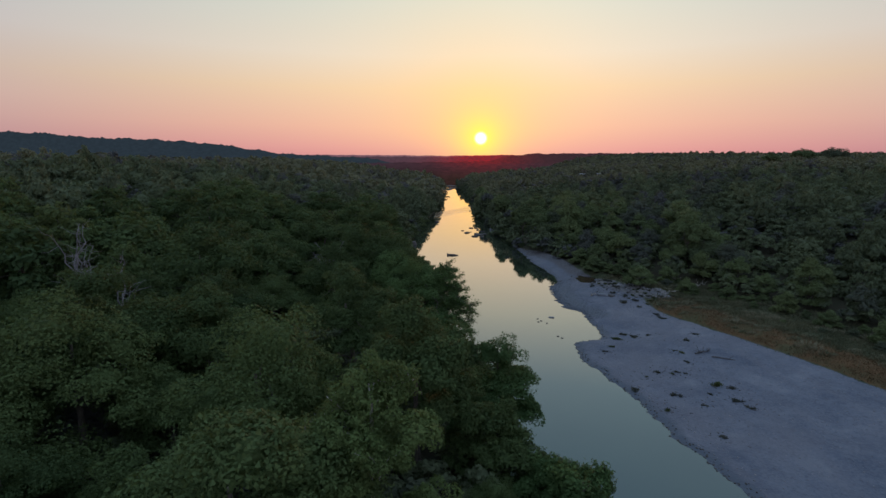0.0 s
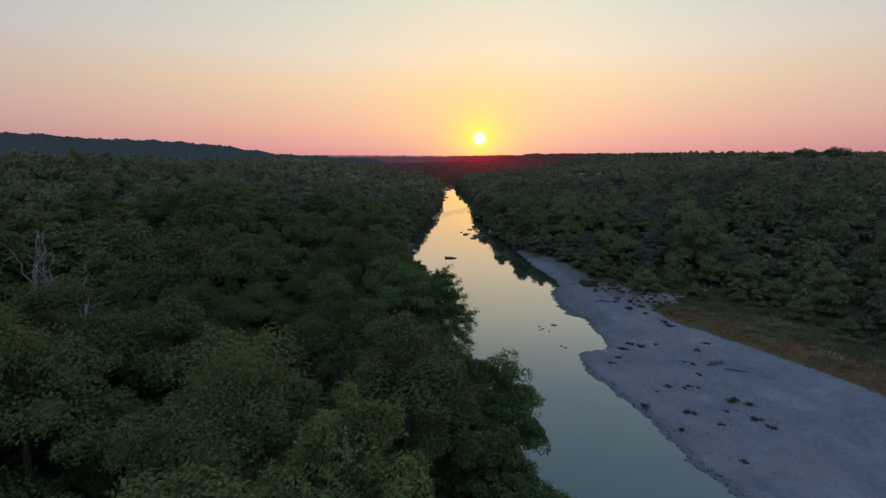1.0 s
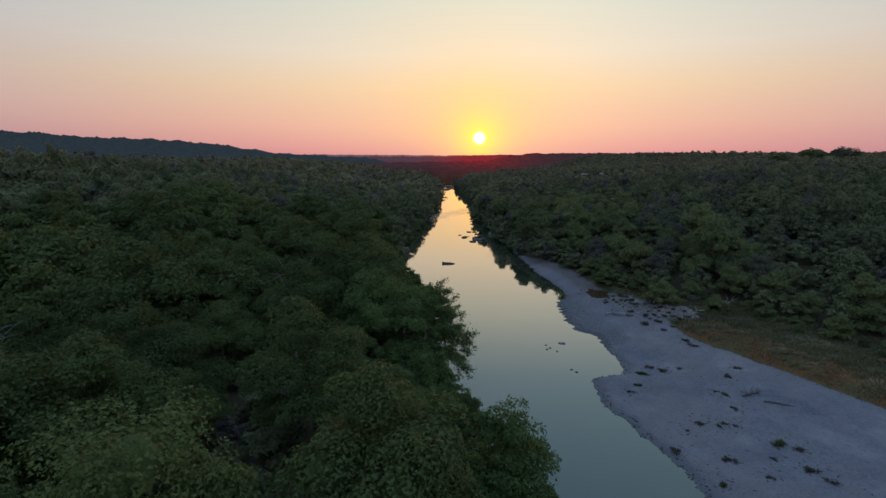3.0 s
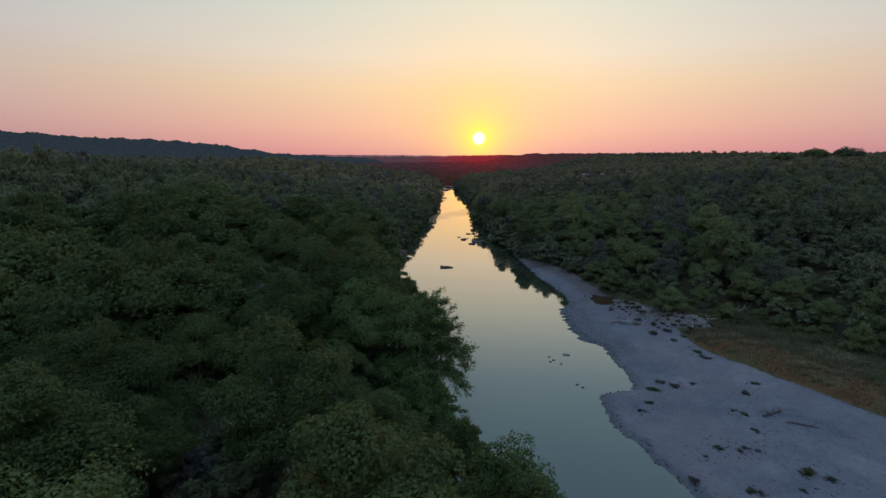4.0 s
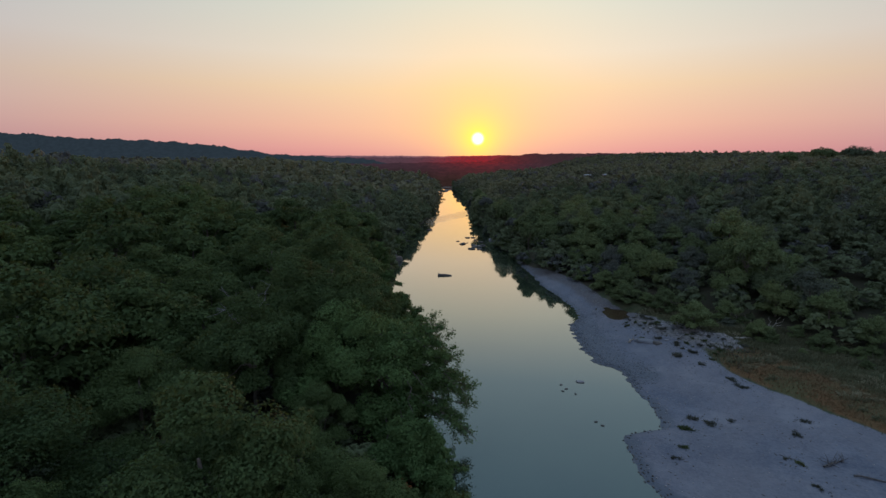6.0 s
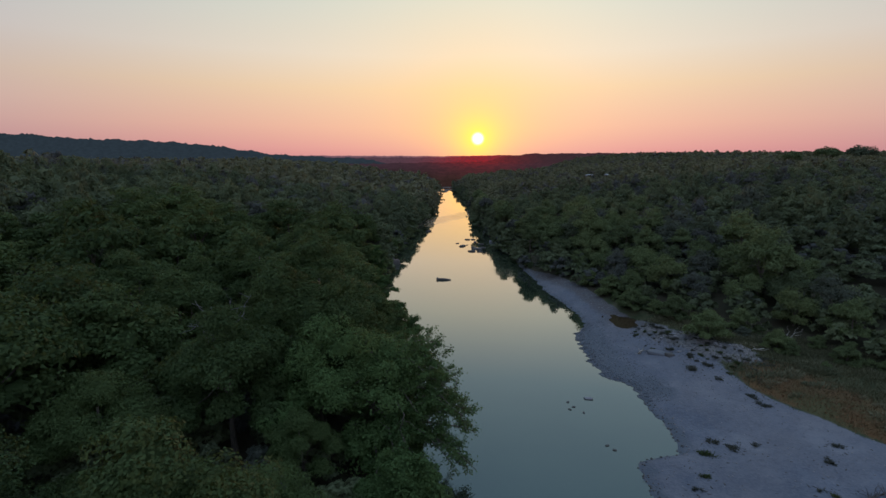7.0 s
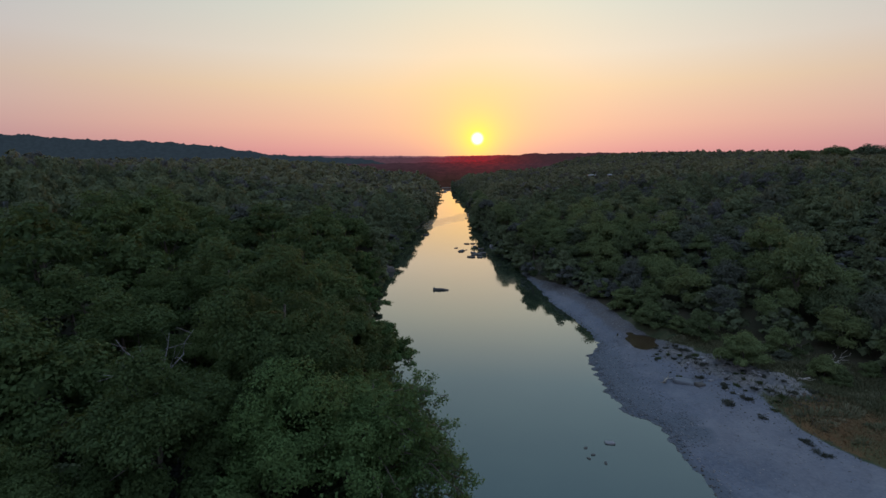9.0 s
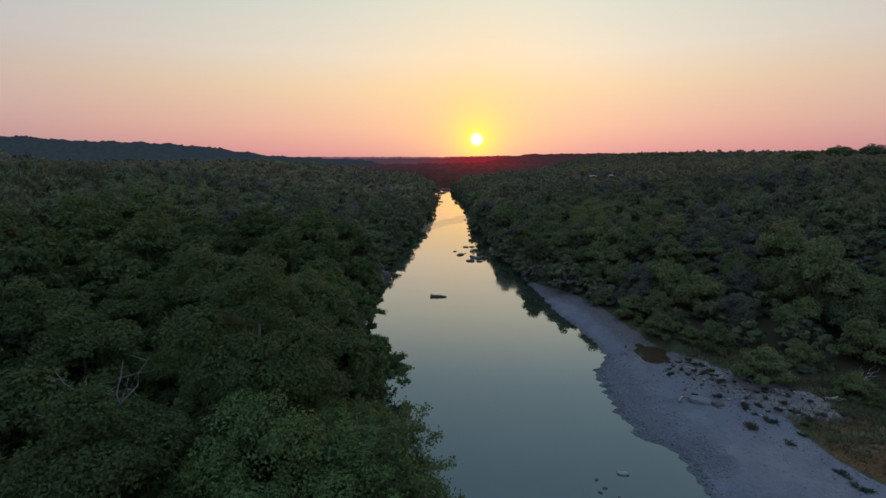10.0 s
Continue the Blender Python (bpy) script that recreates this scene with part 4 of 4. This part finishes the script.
WEEDS = [(35.7, 94.8, 1.3), (38.9, 86.9, 1.2), (38.8, 84.6, 1.3), (27.9, 76.9, 1.6), (30.1, 79.2, 1.2), (31.2, 77.6, 1.3), (24.1, 71.8, 0.8), (25.9, 73.2, 1.0), (40.5, 76.6, 1.0), (38.0, 74.4, 1.0),
         (34.4, 70.8, 0.7), (35.2, 69.8, 0.9), (29.2, 63.7, 0.9), (24.0, 58.6, 1.1), (28.3, 57.5, 1.2), (34.9, 59.4, 1.6), (36.2, 58.5, 0.9), (35.1, 55.2, 1.1), (35.6, 53.2, 0.9), (25.8, 53.5, 0.9),
         (29.3, 47.6, 0.8), (31.7, 63.6, 0.7), (34.4, 66.6, 0.8), (30.8, 63.2, 0.6), (32.4, 63.0, 0.6), (32.8, 57.0, 0.6), (30.5, 54.5, 0.7), (27.0, 62.5, 0.5), (33.4, 77.8, 0.8), (37.3, 92.0, 1.0), (38.2, 95.6, 1.1), (39.6, 93.0, 1.0), (41.5, 91.5, 0.9), (37.0, 104.5, 1.1), (35.9, 101.5, 1.0), (38.8, 99.0, 0.9), (40.2, 97.4, 0.8), (41.6, 96.2, 1.0), (39.2, 102.4, 1.0), (38.0, 107.6, 1.1), (36.8, 109.4, 0.8), (43.0, 95.2, 0.9), (44.4, 93.6, 1.0), (40.8, 94.6, 0.7), (37.6, 97.6, 0.6), (36.6, 106.6, 0.9), (42.2, 98.6, 0.9)]
bank_rng = np.random.default_rng(36)
for k in range(70):
    far, off = bank_rng.uniform(-12.5, 12.5), bank_rng.normal(0, 2.0)
    WEEDS.append((39.4 + far * 0.486 + off * 0.874, 102.4 - far * 0.874 + off * 0.486, bank_rng.uniform(0.3, 0.95)))
WEED = leaf_material("weed_leaves", (0.058, 0.066, 0.062), (0.108, 0.112, 0.100), True)
GREEN_WEED = leaf_material("green_weed_leaves", (0.045, 0.066, 0.030), (0.085, 0.110, 0.050), True)
weeds = [weed_mesh(90 + k, m) for k, m in enumerate((WEED, GREEN_WEED, WEED, WEED))]
for k, (x, y, s) in enumerate(WEEDS):
    ob = tagged(new("weed_clump", weeds[(0, 3, 2, 1)[k % 4]]), ("low dark weed clump growing in the gravel", "low dark weed clump growing in the gravel", "withered brown weed clump on the gravel", "low green weed clump on the gravel")[k % 4], "weeds", "weeds on the gravel bar")
    ob.matrix_basis = base_at(x, y, 0.0, rng.uniform(0, 360)) @ Matrix.Diagonal((s * 0.72, s * 0.72, s * (0.75 if y > 94 else 0.36), 1))


def driftwood(seed, x, y, length, branches, turn, label, mat=DEAD, thick=0.03):
    rng = np.random.default_rng(seed)
    root = tagged(new("driftwood"), label, "driftwood")
    root.matrix_basis = base_at(x, y, 0.0, turn)
    r = thick * length
    part("log", mesh_of("log", *limb(rng, (-length / 2, 0, r * 0.7), (length / 2, 0, r * 0.6), r, r * 0.5, 0.02, 7, 8, 0.02), mat, True), root)
    for k in range(branches):
        a = np.array([rng.uniform(-0.5, 0.5) * length, 0, r])
        b = a + unit(rng.normal(0, 1, 3) * [1, 1, 0.5] + [0, 0, 0.55]) * length * rng.uniform(0.2, 0.45)
        part("branch", mesh_of("branch", *limb(rng, a, b, r * 0.4, r * 0.1, 0, 4, 5, 0.08), mat, True), root)


BROWN_WOOD = bark_material("weathered_wood", (0.036, 0.034, 0.034), (0.105, 0.097, 0.092))
driftwood(1, 38.3, 69.6, 3.0, 22, 20, "tangled dead branches stranded on the gravel", BROWN_WOOD)
driftwood(2, 40.0, 67.0, 3.2, 2, -25, "dark drift log lying on pale gravel", BROWN_WOOD)
driftwood(8, 31.6, 102.4, 1.8, 9, 50, "bleached broken root end beside a rock", BARK_PALE, 0.08)
driftwood(4, 55.0, 104.0, 4.5, 14, 40, "bleached dead branch lying in the grass", BARK_PALE)
driftwood(5, 46.1, 98.6, 3.6, 8, 15, "pale drift log at the grass edge", BARK_PALE)
driftwood(6, 52.5, 108.0, 3.6, 12, -20, "bleached branch at the foot of the woods", BARK_PALE)
driftwood(7, 36.3, 58.4, 1.6, 1, -15, "short dark drift log on gravel", BROWN_WOOD)


# ---- rocks ----
def rock(seed, x, y, size, flat, label, mat, z=None, turn=0.0, group=""):
    rng = np.random.default_rng(seed)
    bv, bf = BALL[2]
    v = np.sign(bv) * np.abs(bv) ** 0.55 * rng.uniform(0.72, 1.18, (len(bv), 1)) * np.array([size, size * 0.6, size * flat]) / 2
    ob = tagged(new("rock", mesh_of("rock", v, bf, mat)), label, "rock", group)
    ob.matrix_basis = pose(x, y, (float(ground(x, y)) if z is None else z), 0, 0, turn)


for k, (x, y, s) in enumerate([(11.5, 217.8, 2.4), (13.7, 217.8, 2.2), (7.4, 208.9, 1.6), (8.8, 202.9, 3.2), (13.9, 211.7, 2.4), (12.7, 199.1, 3.0), (13.9, 196.7, 3.4), (11.5, 192.5, 2.8), (14.1, 191.8, 2.2), (15.8, 206.9, 2.4), (15.6, 199.2, 2.6), (12.6, 196.0, 2.4), (10.6, 205.0, 1.2)]):
    rock(400 + k, x, y, s * 0.9, 0.3, "dark flat rock breaking the river's surface", WET_STONE, 0.02, 20 * k, "rocks in the river")
stranded = tagged(new("drift_log"), "tapered brown log stranded in mid river", "log")
stranded.matrix_basis = pose(1.9, 152.3, 0.05, 0, 0, -6)
part("trunk", mesh_of("trunk", *limb(np.random.default_rng(9), (-1.7, 0, 0.05), (1.9, 0, 0.0), 0.42, 0.2, 0.01, 7, 9, 0.012), BROWN_WOOD, True), stranded)
part("stub", mesh_of("stub", *limb(np.random.default_rng(10), (-1.3, 0, 0.2), (-1.55, 0.25, 0.62), 0.13, 0.07, 0, 3, 6, 0.02), BROWN_WOOD, True), stranded)
rock(421, -4.0, 240, 2.2, 0.4, "dark rock near the wooded river bank", WET_STONE, 0.05, 10)
rock(423, 33.4, 101.4, 2.5, 0.34, "grey flat limestone slab at the sandy bank", DAMP_STONE, None, -30)
rock(424, 34.9, 100.2, 1.5, 0.5, "dark weathered rock beside a pale slab", WET_STONE, None, 15)
rock(422, 19.8, 89.3, 1.1, 0.2, "small pale rock awash in the shallows", STONE, 0.02, -10)
for k, (x, y) in enumerate([(17.4, 87.2), (17.0, 88.4), (18.2, 85.8), (16.8, 86.6), (19.2, 78.2), (18.7, 79.0), (25.5, 98.0)]):
    rock(430 + k, x, y, 0.45, 0.4, "small dark stone awash in the shallows", WET_STONE, 0.0, 40 * k, "stones in the shallows")
for k, (x, y, s) in enumerate([(20.6, 212, 2.6), (21.6, 207, 2.2), (21.4, 217, 2.4), (20.8, 171, 1.8), (-12.6, 171.9, 4.5), (-13.2, 168.5, 3.6), (-13.6, 175.5, 3.6)]):
    rock(440 + k, x, y, s, 0.7, "pale grey boulder at the river bank" if k < 3 else "dark grey boulder at the river bank", STONE if k < 3 else WET_STONE, None, 50 * k, "boulders on the banks")
for k in range(26):
    x, y = 37.2 + rng.normal(0, 1.3) + max(0, (k - 16)) * 0.6, 104 + rng.normal(0, 3.6) - max(0, (k - 16)) * 0.9
    rock(460 + k, x, y, rng.uniform(0.25, 0.8), 0.6, "pale limestone rock on the eroded sandy bank", STONE, None, 33 * k, "rocks on the sandy bank")


def stones():
    """Loose cobbles over the bar, thicker along the water."""
    rng = np.random.default_rng(51)
    n = 3800
    y = rng.uniform(36, 168, n)
    near = rng.uniform(0, 1, n) < 0.32
    bar = np.interp(y, BAR_Y, BAR_X) - shore_right(y)
    x = shore_right(y) + np.where(near, rng.uniform(-0.6, 1, n) ** 2 * 3.5, rng.uniform(0, 1, n) * bar)
    s = rng.uniform(0.035, 0.11, n) * np.where(near, 1.25, 1.0)
    bv, bf = BALL[1]
    z = ground(x, y)
    v = bv[None] * s[:, None, None] * rng.uniform(0.7, 1.3, (n, 1, 3)) * [1, 1, 0.6] + np.stack([x, y, z], 1)[:, None]
    damp = z < 0.2
    for name, q, mat, label in (("cobbles", v[~damp], STONE, "loose pale cobbles scattered over the gravel bar"), ("wet_cobbles", v[damp], WET_STONE, "dark wet cobbles along the water's edge")):
        f = bf[None] + (np.arange(len(q)) * len(bv))[:, None, None]
        tagged(new(name, mesh_of(name, q.reshape(-1, 3), f.reshape(-1, 3), mat)), label, "stones", kind="stuff")


stones()


def debris():
    """Dark twigs and flood litter, gathered round the weeds of the bar."""
    rng = np.random.default_rng(57)
    n = 1500
    at = np.array([w[:2] for w in WEEDS])[rng.integers(len(WEEDS), size=n)] + rng.normal(0, 1.0, (n, 2)) * rng.uniform(0.4, 2.0, (n, 1))
    at = at[(at[:, 0] - shore_right(at[:, 1]) > 1.0)]
    n = len(at)
    bv, bf = BALL[1]
    turn = rng.uniform(0, 6.283, n)
    size = np.stack([rng.uniform(0.06, 0.26, n), rng.uniform(0.03, 0.07, n), rng.uniform(0.02, 0.06, n)], 1)
    v = bv[None] * size[:, None]
    c, d = np.cos(turn)[:, None], np.sin(turn)[:, None]
    v = np.stack([v[:, :, 0] * c - v[:, :, 1] * d + at[:, :1], v[:, :, 0] * d + v[:, :, 1] * c + at[:, 1:], v[:, :, 2] + ground(at[:, 0], at[:, 1])[:, None] + 0.01], -1)
    f = bf[None] + (np.arange(n) * len(bv))[:, None, None]
    tagged(new("flood_litter", mesh_of("flood_litter", v.reshape(-1, 3), f.reshape(-1, 3), BROWN_WOOD)), "dark twigs and flood litter scattered on gravel", "litter", kind="stuff")


debris()


def grass(name, label, seed, n, mat, lo, hi, tall, top=118, start=30):
    """Blades in the strip between the gravel and the woods; lo to hi is the share of its width."""
    rng = np.random.default_rng(seed)
    y = rng.uniform(start, top, n)
    a, b = np.interp(y, BAR_Y, BAR_X), np.interp(y, GRASS_Y, GRASS_X)
    x = a + (b - a + 2) * rng.uniform(lo, hi, n) + rng.normal(0, 0.5, n)
    keep = (wave(x, y, 3.0, seed) + rng.uniform(-0.8, 0.8, n) > -0.5) & (x > a - 0.6)
    keep &= sandbank(x, y) < rng.uniform(0.2, 0.9, n)
    x, y = x[keep], y[keep]
    n = len(x)
    foot = np.stack([x, y, ground(x, y) - 0.03], 1)
    tip = foot + np.stack([rng.normal(0, 0.16, n), rng.normal(0, 0.16, n), rng.uniform(0.4, 1.0, n) * tall], 1)
    side = unit(np.stack([rng.normal(0, 1, n), rng.normal(0, 1, n), np.zeros(n)], 1)) * rng.uniform(0.025, 0.07, (n, 1))
    v = np.stack([foot - side, foot + side, tip], 1).reshape(-1, 3)
    tint = np.repeat(np.clip(0.5 + 0.45 * wave(x, y, 5.0, seed + 1.0) + rng.normal(0, 0.12, n), 0, 1), 3)
    tagged(new(name, mesh_of(name, v, np.arange(n * 3).reshape(-1, 3), mat, False, tint)), label, "grass", kind="stuff")


grass("dry_grass", "dry orange-brown grass beside the gravel bar", 3, 40000, STRAW, 0.03, 0.42, 0.3, 95)
grass("green_grass", "rough green grass and herbs below the woods", 4, 90000, GREEN_GRASS, 0.36, 1.0, 0.5)
grass("tall_grass", "rough green grass behind the sandy bank", 9, 22000, GREEN_GRASS, 0.05, 1.0, 0.6, 116, 91)
grass("bank_grass", "low green fringe along the gravel edge", 6, 2500, GREEN_GRASS, -0.02, 0.14, 0.35)


def tussocks():
    """Uneven tufts of tall grass and herbs that break up the meadow."""
    rng = np.random.default_rng(62)
    y = rng.uniform(34, 116, 620)
    a, b = np.interp(y, BAR_Y, BAR_X), np.interp(y, GRASS_Y, GRASS_X)
    x = a + (b - a + 2) * rng.beta(1.5, 1.2, len(y))
    keep = (wave(x, y, 7.0, 2.0) + rng.uniform(-0.7, 0.7, len(y)) > -0.1) & (sandbank(x, y) < 0.4)
    x, y = x[keep], y[keep]
    k = 90
    size = np.repeat(rng.gamma(3.0, 0.22, len(x)).clip(0.25, 1.5), k)
    turn, far = rng.uniform(0, 6.283, len(size)), np.sqrt(rng.uniform(0, 1, len(size)))
    fx, fy = np.repeat(x, k) + far * size * np.cos(turn) * 1.3, np.repeat(y, k) + far * size * np.sin(turn) * 0.8
    foot = np.stack([fx, fy, ground(fx, fy) - 0.03], 1)
    up = size * (1.05 - 0.6 * far) * rng.uniform(0.5, 1.0, len(size)) * 0.8
    tip = foot + np.stack([far * np.cos(turn) * size * 0.35, far * np.sin(turn) * size * 0.35, up], 1)
    side = unit(np.stack([rng.normal(0, 1, len(size)), rng.normal(0, 1, len(size)), np.zeros(len(size))], 1)) * rng.uniform(0.05, 0.10, (len(size), 1))
    v = np.stack([foot - side, foot + side, tip], 1).reshape(-1, 3)
    tint = np.repeat(np.repeat(rng.uniform(0, 1, len(x)), k), 3)
    tagged(new("grass_tussocks", mesh_of("grass_tussocks", v, np.arange(len(v)).reshape(-1, 3), PALE_GRASS, False, tint)), "uneven tufts of tall pale and green grass", "grass", kind="stuff")


tussocks()


def shelf_cobbles():
    """Dark damp cobbles packed on the low shelf beside the water."""
    rng = np.random.default_rng(53)
    n = 3200
    y = rng.uniform(88, 118, n)
    x = shore_right(y) + rng.uniform(-0.5, 1, n) ** 2 * np.interp(y, [88, 96, 112, 118], [3.5, 6.5, 6.0, 2.5])
    bv, bf = BALL[1]
    v = bv[None] * rng.uniform(0.05, 0.13, (n, 1, 1)) * rng.uniform(0.7, 1.3, (n, 1, 3)) * [1, 1, 0.6] + np.stack([x, y, ground(x, y)], 1)[:, None]
    f = bf[None] + (np.arange(n) * len(bv))[:, None, None]
    tagged(new("shelf_cobbles", mesh_of("shelf_cobbles", v.reshape(-1, 3), f.reshape(-1, 3), DAMP_STONE)), "damp blue-grey cobbles packed along the water", "stones", kind="stuff")


shelf_cobbles()


def shoals():
    """Low stony shoals across the river where it runs shallow, far off."""
    rng = np.random.default_rng(14)
    for x0, x1, y0, y1 in ((-6, 9, 524, 566), (4, 17, 560, 584), (-8, 6, 596, 606), (0, 17, 622, 634)):
        u, t = np.meshgrid(np.linspace(0, 1, 17), np.linspace(0, 1, 17))
        x, y = x0 + (x1 - x0) * u, y0 + (y1 - y0) * (t + 0.25 * np.sin(u * 7 + x0) * (1 - t))
        z = 0.55 * np.sin(u * math.pi) * np.sin(t * math.pi) - 0.12 + rng.uniform(-0.06, 0.12, u.shape)
        i = (np.arange(16)[:, None] * 17 + np.arange(16)).ravel()
        v = np.stack([x, y, z], -1).reshape(-1, 3)
        tagged(new("shoal", mesh_of("shoal", v, np.stack([i, i + 1, i + 18, i + 17], 1), WET_STONE, True)), "low dark stony shoal crossing the shallow river", "shoal", kind="structure")


shoals()


def pond():
    rng = np.random.default_rng(8)
    a = np.arange(28) * 2 * math.pi / 28
    r = 1 + 0.12 * np.sin(a * 3 + 1) + rng.uniform(-0.06, 0.06, 28)
    v = np.concatenate([[[*POOL, 0.95]], np.stack([POOL[0] + 3.6 * r * np.cos(a), POOL[1] + 5.2 * r * np.sin(a), np.full(28, 0.95)], 1)])
    m, n = material("muddy_water")
    pos = n.add("ShaderNodeTexCoord").outputs["Object"]
    finish(n, n.mix(n.noise(pos, 0.8), (0.034, 0.024, 0.013, 1), (0.058, 0.042, 0.024, 1)), 0.06, n.noise(pos, 3.0), 0.05, 0.02, IOR=1.333)
    tagged(new("water_pool", mesh_of("water_pool", v, np.array([[0, i + 1, (i + 1) % 28 + 1] for i in range(28)]), m)), "small muddy brown pool behind the gravel bar", "pool", kind="structure")


pond()


# ---- far house ----
def box(x0, x1, y0, y1, z0, z1):
    v = np.array([(x, y, z) for z in (z0, z1) for x, y in ((x0, y0), (x1, y0), (x1, y1), (x0, y1))], float)
    return v, np.array([(0, 3, 2, 1), (4, 5, 6, 7), (0, 1, 5, 4), (1, 2, 6, 5), (2, 3, 7, 6), (3, 0, 4, 7)])


def plain(name, color, rough, metal=0.0):
    m, n = material(name)
    pos = n.add("ShaderNodeTexCoord").outputs["Object"]
    f = n.noise(pos, 1.5, 5)
    finish(n, n.mix(f, (*[c * 0.82 for c in color], 1), (*color, 1)), rough, f, 0.1, 0.02, Metallic=metal)
    return m


PLASTER, ROOF_METAL = plain("tan_plaster", (0.22, 0.19, 0.16), 0.85), plain("roof_metal", (0.3, 0.31, 0.33), 0.4, 0.4)
GLASS, DOOR_WOOD = plain("window_glass", (0.04, 0.05, 0.06), 0.08), plain("door_wood", (0.16, 0.10, 0.06), 0.6)


def house(x, y, turn, long, deep, eaves, ridge, label):
    root = tagged(new("house"), label, "house")
    root.matrix_basis = base_at(x, y, 1.2, turn)
    part("wall", mesh_of("wall", *box(-long / 2, long / 2, -deep / 2, deep / 2, 0, eaves), PLASTER), root)
    o, th = 0.5, 0.15
    sect = [(-deep / 2 - o, eaves - 0.2), (0, ridge), (deep / 2 + o, eaves - 0.2), (deep / 2 + o, eaves - 0.2 + th), (0, ridge + th), (-deep / 2 - o, eaves - 0.2 + th)]
    v = np.array([(sx * (long / 2 + o), a, b) for sx in (-1, 1) for a, b in sect])
    f = [(0, 1, 7, 6), (1, 2, 8, 7), (2, 3, 9, 8), (3, 4, 10, 9), (4, 5, 11, 10), (5, 0, 6, 11), (0, 5, 4, 1), (1, 4, 3, 2), (6, 7, 10, 11), (7, 8, 9, 10)]
    part("roof", mesh_of("roof", v, np.array(f), ROOF_METAL), root, "pale standing metal roof")
    part("door", mesh_of("door", *box(-0.5, 0.5, -deep / 2 - 0.05, -deep / 2 + 0.05, 0.3, 2.4), DOOR_WOOD), root)
    for wx in (-0.32, 0.3):
        for z in ((1.2,) if eaves < 4 else (1.2, 4.0)):
            win = part("window", mesh_of("window", *box(wx * long - 0.7, wx * long + 0.7, -deep / 2 - 0.04, -deep / 2 + 0.02, z - 0.1, z + 1.3), DOOR_WOOD), root)
            part("pane", mesh_of("pane", *box(wx * long - 0.6, wx * long + 0.6, -deep / 2 - 0.06, -deep / 2 - 0.03, z, z + 1.2), GLASS), win)


house(109.5, 392, -8, 4.4, 4.0, 6.3, 6.9, "tan house with a light metal roof among trees")
house(122.5, 394, 10, 1.8, 2.4, 5.7, 6.1, "small tan outbuilding with a metal roof")
